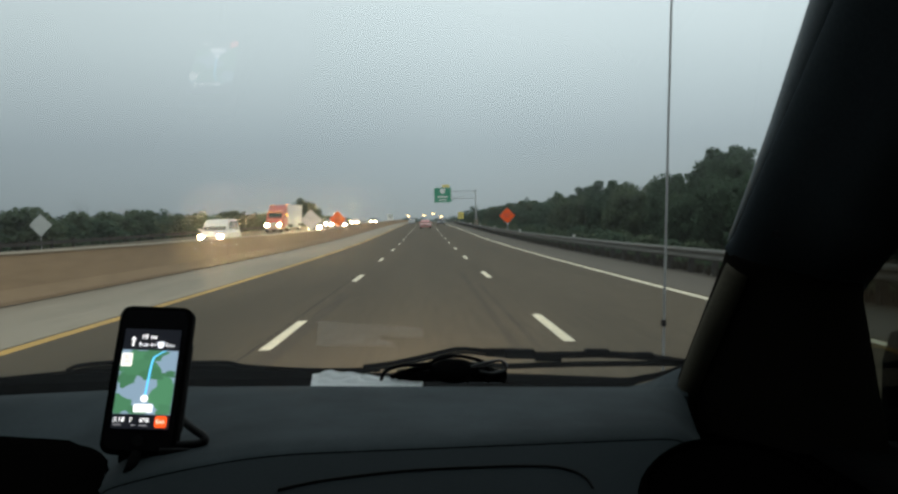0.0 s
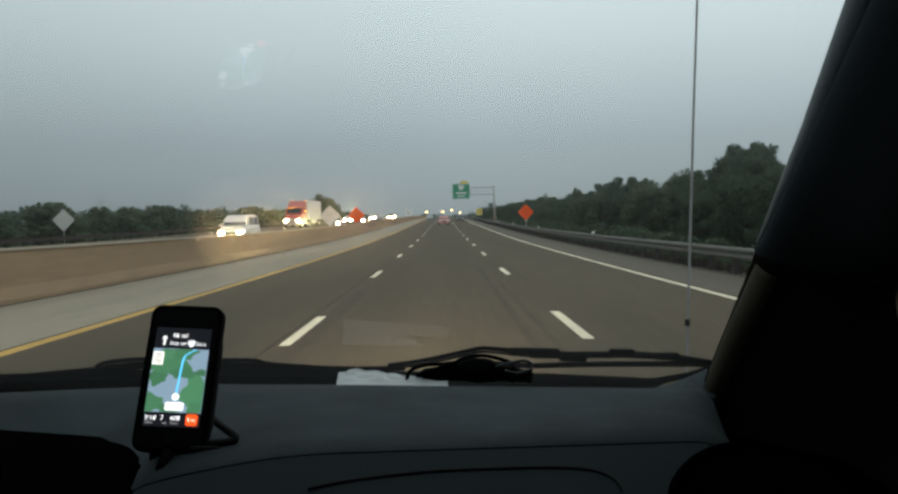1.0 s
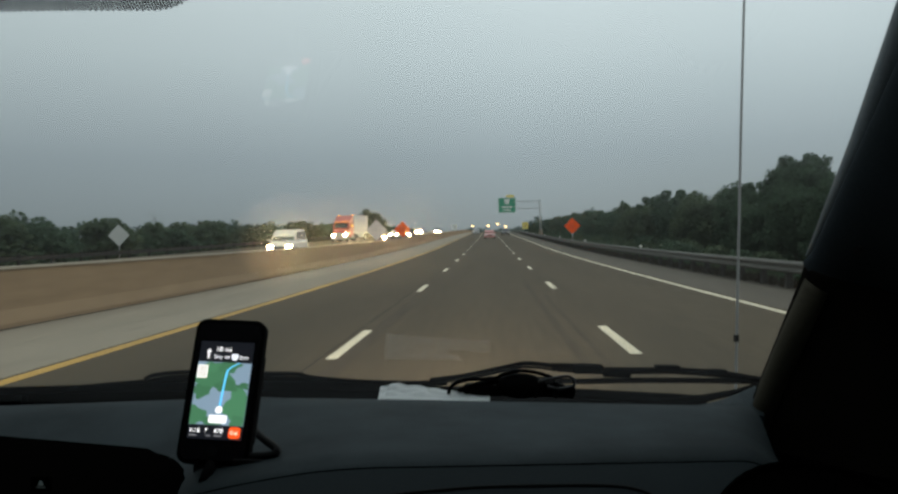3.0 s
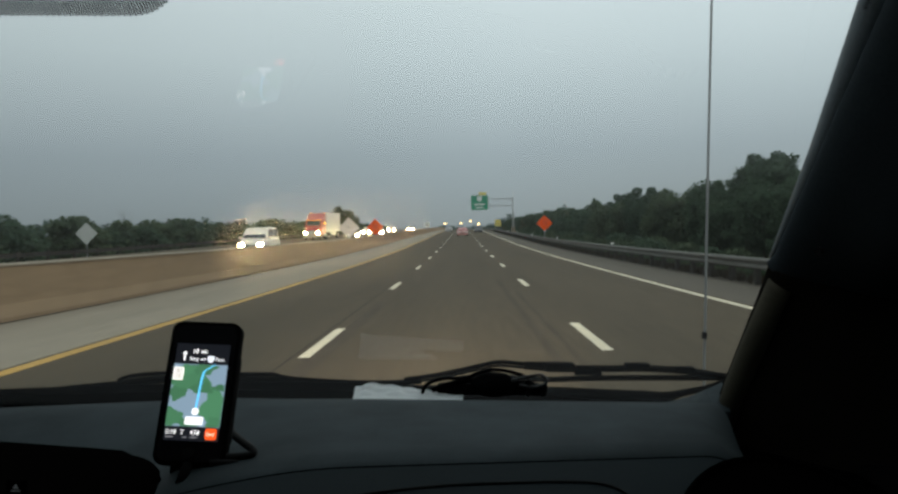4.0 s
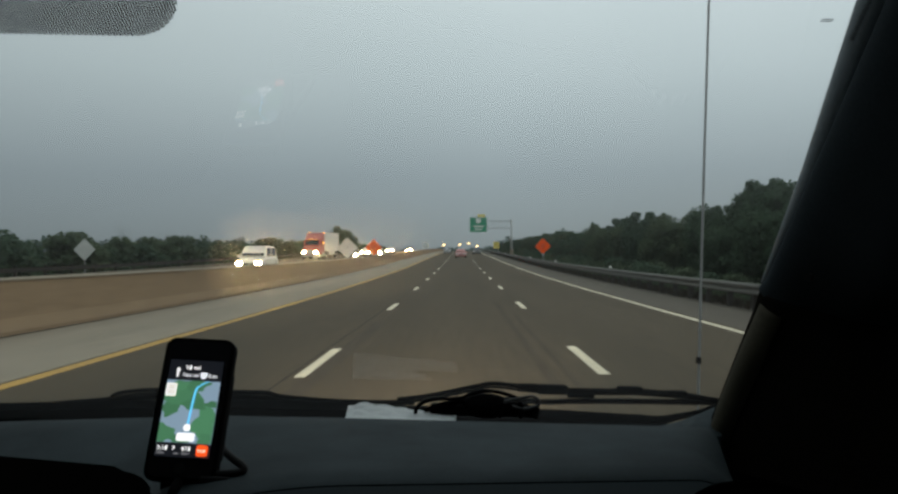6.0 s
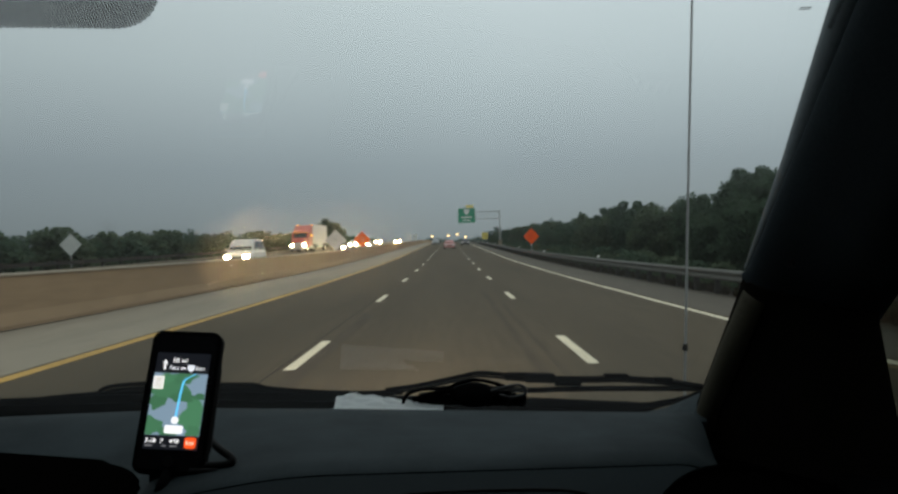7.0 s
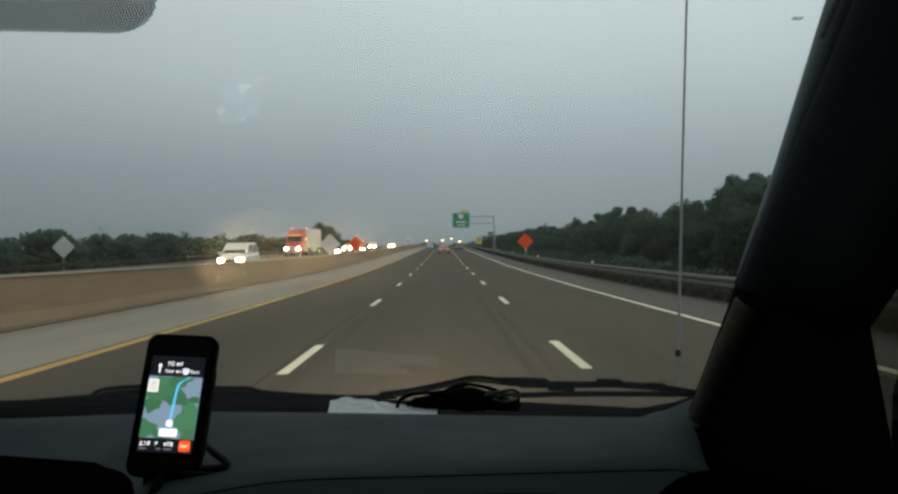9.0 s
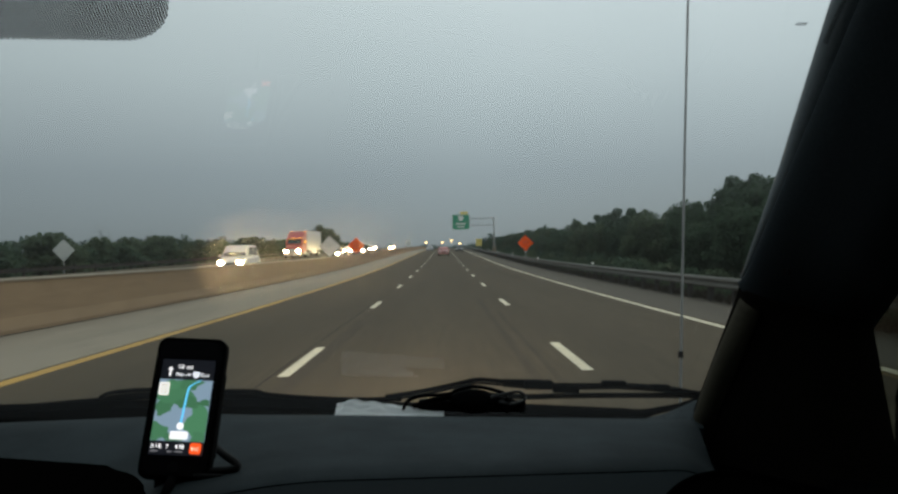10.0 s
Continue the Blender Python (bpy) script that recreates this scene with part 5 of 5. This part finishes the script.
    part("grille", box((-hw * 0.42, -2.385, 0.52), (hw * 0.42, -2.2, 0.68), 0.02), DARKMARK, c)
    part("number_plate", box((-0.16, 2.395, 0.40), (0.16, 2.41, 0.50), 0.004), SIGN_WHITE, c)
    return c


def on_road(x, y, turned=False):
    slope = math.degrees(math.atan((road_z(y + 2) - road_z(y - 2)) / 4))
    return pose(x, y, road_z(y) + (ONCOMING if x < -9.9 else 0.0), slope if not turned else -slope, 0, 180 if turned else 0)


WHITE_PAINT = paint("white_car_paint", (0.62, 0.62, 0.61))
SILVER = paint("silver_car_paint", (0.38, 0.39, 0.40))
NAVY = paint("dark_blue_car_paint", (0.04, 0.055, 0.09))
DARKGREY = paint("dark_grey_car_paint", (0.07, 0.07, 0.075))
ROSE = paint("pale_red_car_paint", (0.55, 0.22, 0.20))
RED = paint("red_truck_paint", (0.42, 0.035, 0.025))
motor_car("white van with lit headlights driving the other way", on_road(-14.4, 56.0), WHITE_PAINT, "van", amber=True)
motor_car("dark sedan with lit headlights driving the other way", on_road(-14.4, 106.0), DARKGREY)
motor_car("silver sedan with lit headlights driving the other way", on_road(-18.2, 152.0), SILVER)
motor_car("dark blue sedan with lit headlights driving the other way", on_road(-14.4, 138.0), NAVY)
motor_car("silver sedan with lit headlights far off", on_road(-18.2, 205.0), SILVER)
motor_car("dark sedan with lit headlights far off", on_road(-14.4, 222.0), DARKGREY)
motor_car("white sedan with lit headlights far off", on_road(-21.9, 250.0), WHITE_PAINT)
motor_car("pale red sedan ahead with lit tail lights", on_road(0.0, 134.0), ROSE, lit=False)
motor_car("dark sedan farther ahead with its tail lights lit", on_road(3.5, 176.0), DARKGREY, lit=False)
motor_car("silver sedan farther ahead with its tail lights lit", on_road(-3.6, 210.0), SILVER, lit=False)


def semi_truck(at):
    """Front towards -y: red tractor with a sleeper, and a white box trailer."""
    t = thing("truck", "red semi truck with a white box trailer and lit lamps", "truck", at)
    part("hood", loft([ring(-3.1, 0.85, 0.55, 1.45), ring(-2.8, 1.0, 0.50, 1.68), ring(-1.3, 1.15, 0.50, 1.95)]), RED, t, "red sloping hood")
    part("cab", loft([ring(-1.45, 1.20, 0.60, 2.05), ring(-0.85, 1.22, 0.60, 2.90), ring(0.2, 1.24, 0.60, 3.35), ring(1.6, 1.25, 0.60, 3.95), ring(2.0, 1.25, 0.60, 3.95)]), RED, t, "red cab with a sleeper")
    bm = bmesh.new()
    bm.faces.new([bm.verts.new(p) for p in ((-1.02, -1.47, 2.08), (1.02, -1.47, 2.08), (0.98, -0.90, 2.84), (-0.98, -0.90, 2.84))])
    part("windshield", bm, CARGLASS, t, "dark windshield")
    for sx in (-1, 1):
        bm = bmesh.new()
        bm.faces.new([bm.verts.new((sx * 1.262, y, z)) for y, z in ((-0.75, 2.10), (0.25, 2.10), (0.25, 2.80), (-0.45, 2.80))])
        part("side_window", bm, CARGLASS, t, "dark side window")
        part("headlight", box((sx * 0.86 - 0.22, -3.12, 0.92), (sx * 0.86 + 0.22, -2.85, 1.14), 0.04), HEAD, t, "bright lit headlight")
        part("marker_light", box((sx * 1.255 - 0.02, 0.55, 2.30), (sx * 1.255 + 0.02, 1.35, 2.55), 0.01), AMBER, t, "amber side lamp")
        part("fuel_tank", rod((sx * 1.0, 0.0, 0.75), (sx * 1.0, 1.6, 0.75), 0.32, 0.32, 16), CHROME, t)
        part("door_mirror", box((sx * 1.42 - 0.08, -1.15, 2.05), (sx * 1.42 + 0.08, -1.0, 2.65), 0.03), DARKMARK, t)
        for y, r in ((-2.2, 0.50), (2.6, 0.50), (3.9, 0.50), (13.2, 0.50), (14.5, 0.50)):
            wheel(t, sx * 1.05, y, r, 0.30)
    for k in range(5):
        part("roof_light", box((-0.86 + 0.40 * k, -1.00, 2.90), (-0.74 + 0.40 * k, -0.84, 2.97), 0.01), AMBER, t, "amber roof lamp")
    part("sun_visor", box((-1.05, -1.25, 2.84), (1.05, -0.88, 2.90), 0.01), RED, t)
    part("front_bumper", box((-1.15, -3.20, 0.40), (1.15, -2.95, 0.78), 0.05), CHROME, t)
    part("grille", box((-0.55, -3.13, 0.82), (0.55, -3.02, 1.40), 0.03), CHROME, t)
    part("frame", box((-0.45, -2.5, 0.62), (0.45, 15.2, 0.98), 0.02), DARKMARK, t)
    trailer = part("trailer", box((-1.28, 2.5, 1.10), (1.28, 15.9, 4.05), 0.03), WHITE_PAINT, t, "white box trailer")
    for k in range(12):
        for sx in (-1, 1):
            part("side_rib", box((sx * 1.285 - 0.008, 3.2 + 1.1 * k, 1.2), (sx * 1.285 + 0.008, 3.26 + 1.1 * k, 3.95)), WHITE_PAINT, trailer)
    part("trailer_light", box((-1.20, 2.44, 3.95), (-0.95, 2.52, 4.02), 0.01), AMBER, trailer, "amber corner lamp")
    part("trailer_light", box((0.95, 2.44, 3.95), (1.20, 2.52, 4.02), 0.01), AMBER, trailer, "amber corner lamp")
    part("side_skirt", box((-1.27, 6.0, 0.55), (-1.24, 11.5, 1.10), 0.005), SILVER, t)
    part("side_skirt", box((1.24, 6.0, 0.55), (1.27, 11.5, 1.10), 0.005), SILVER, t)
    part("mud_guard", box((-1.25, 15.0, 0.45), (1.25, 15.05, 1.10)), DARKMARK, t)
    return t


semi_truck(on_road(-21.9, 118.0))
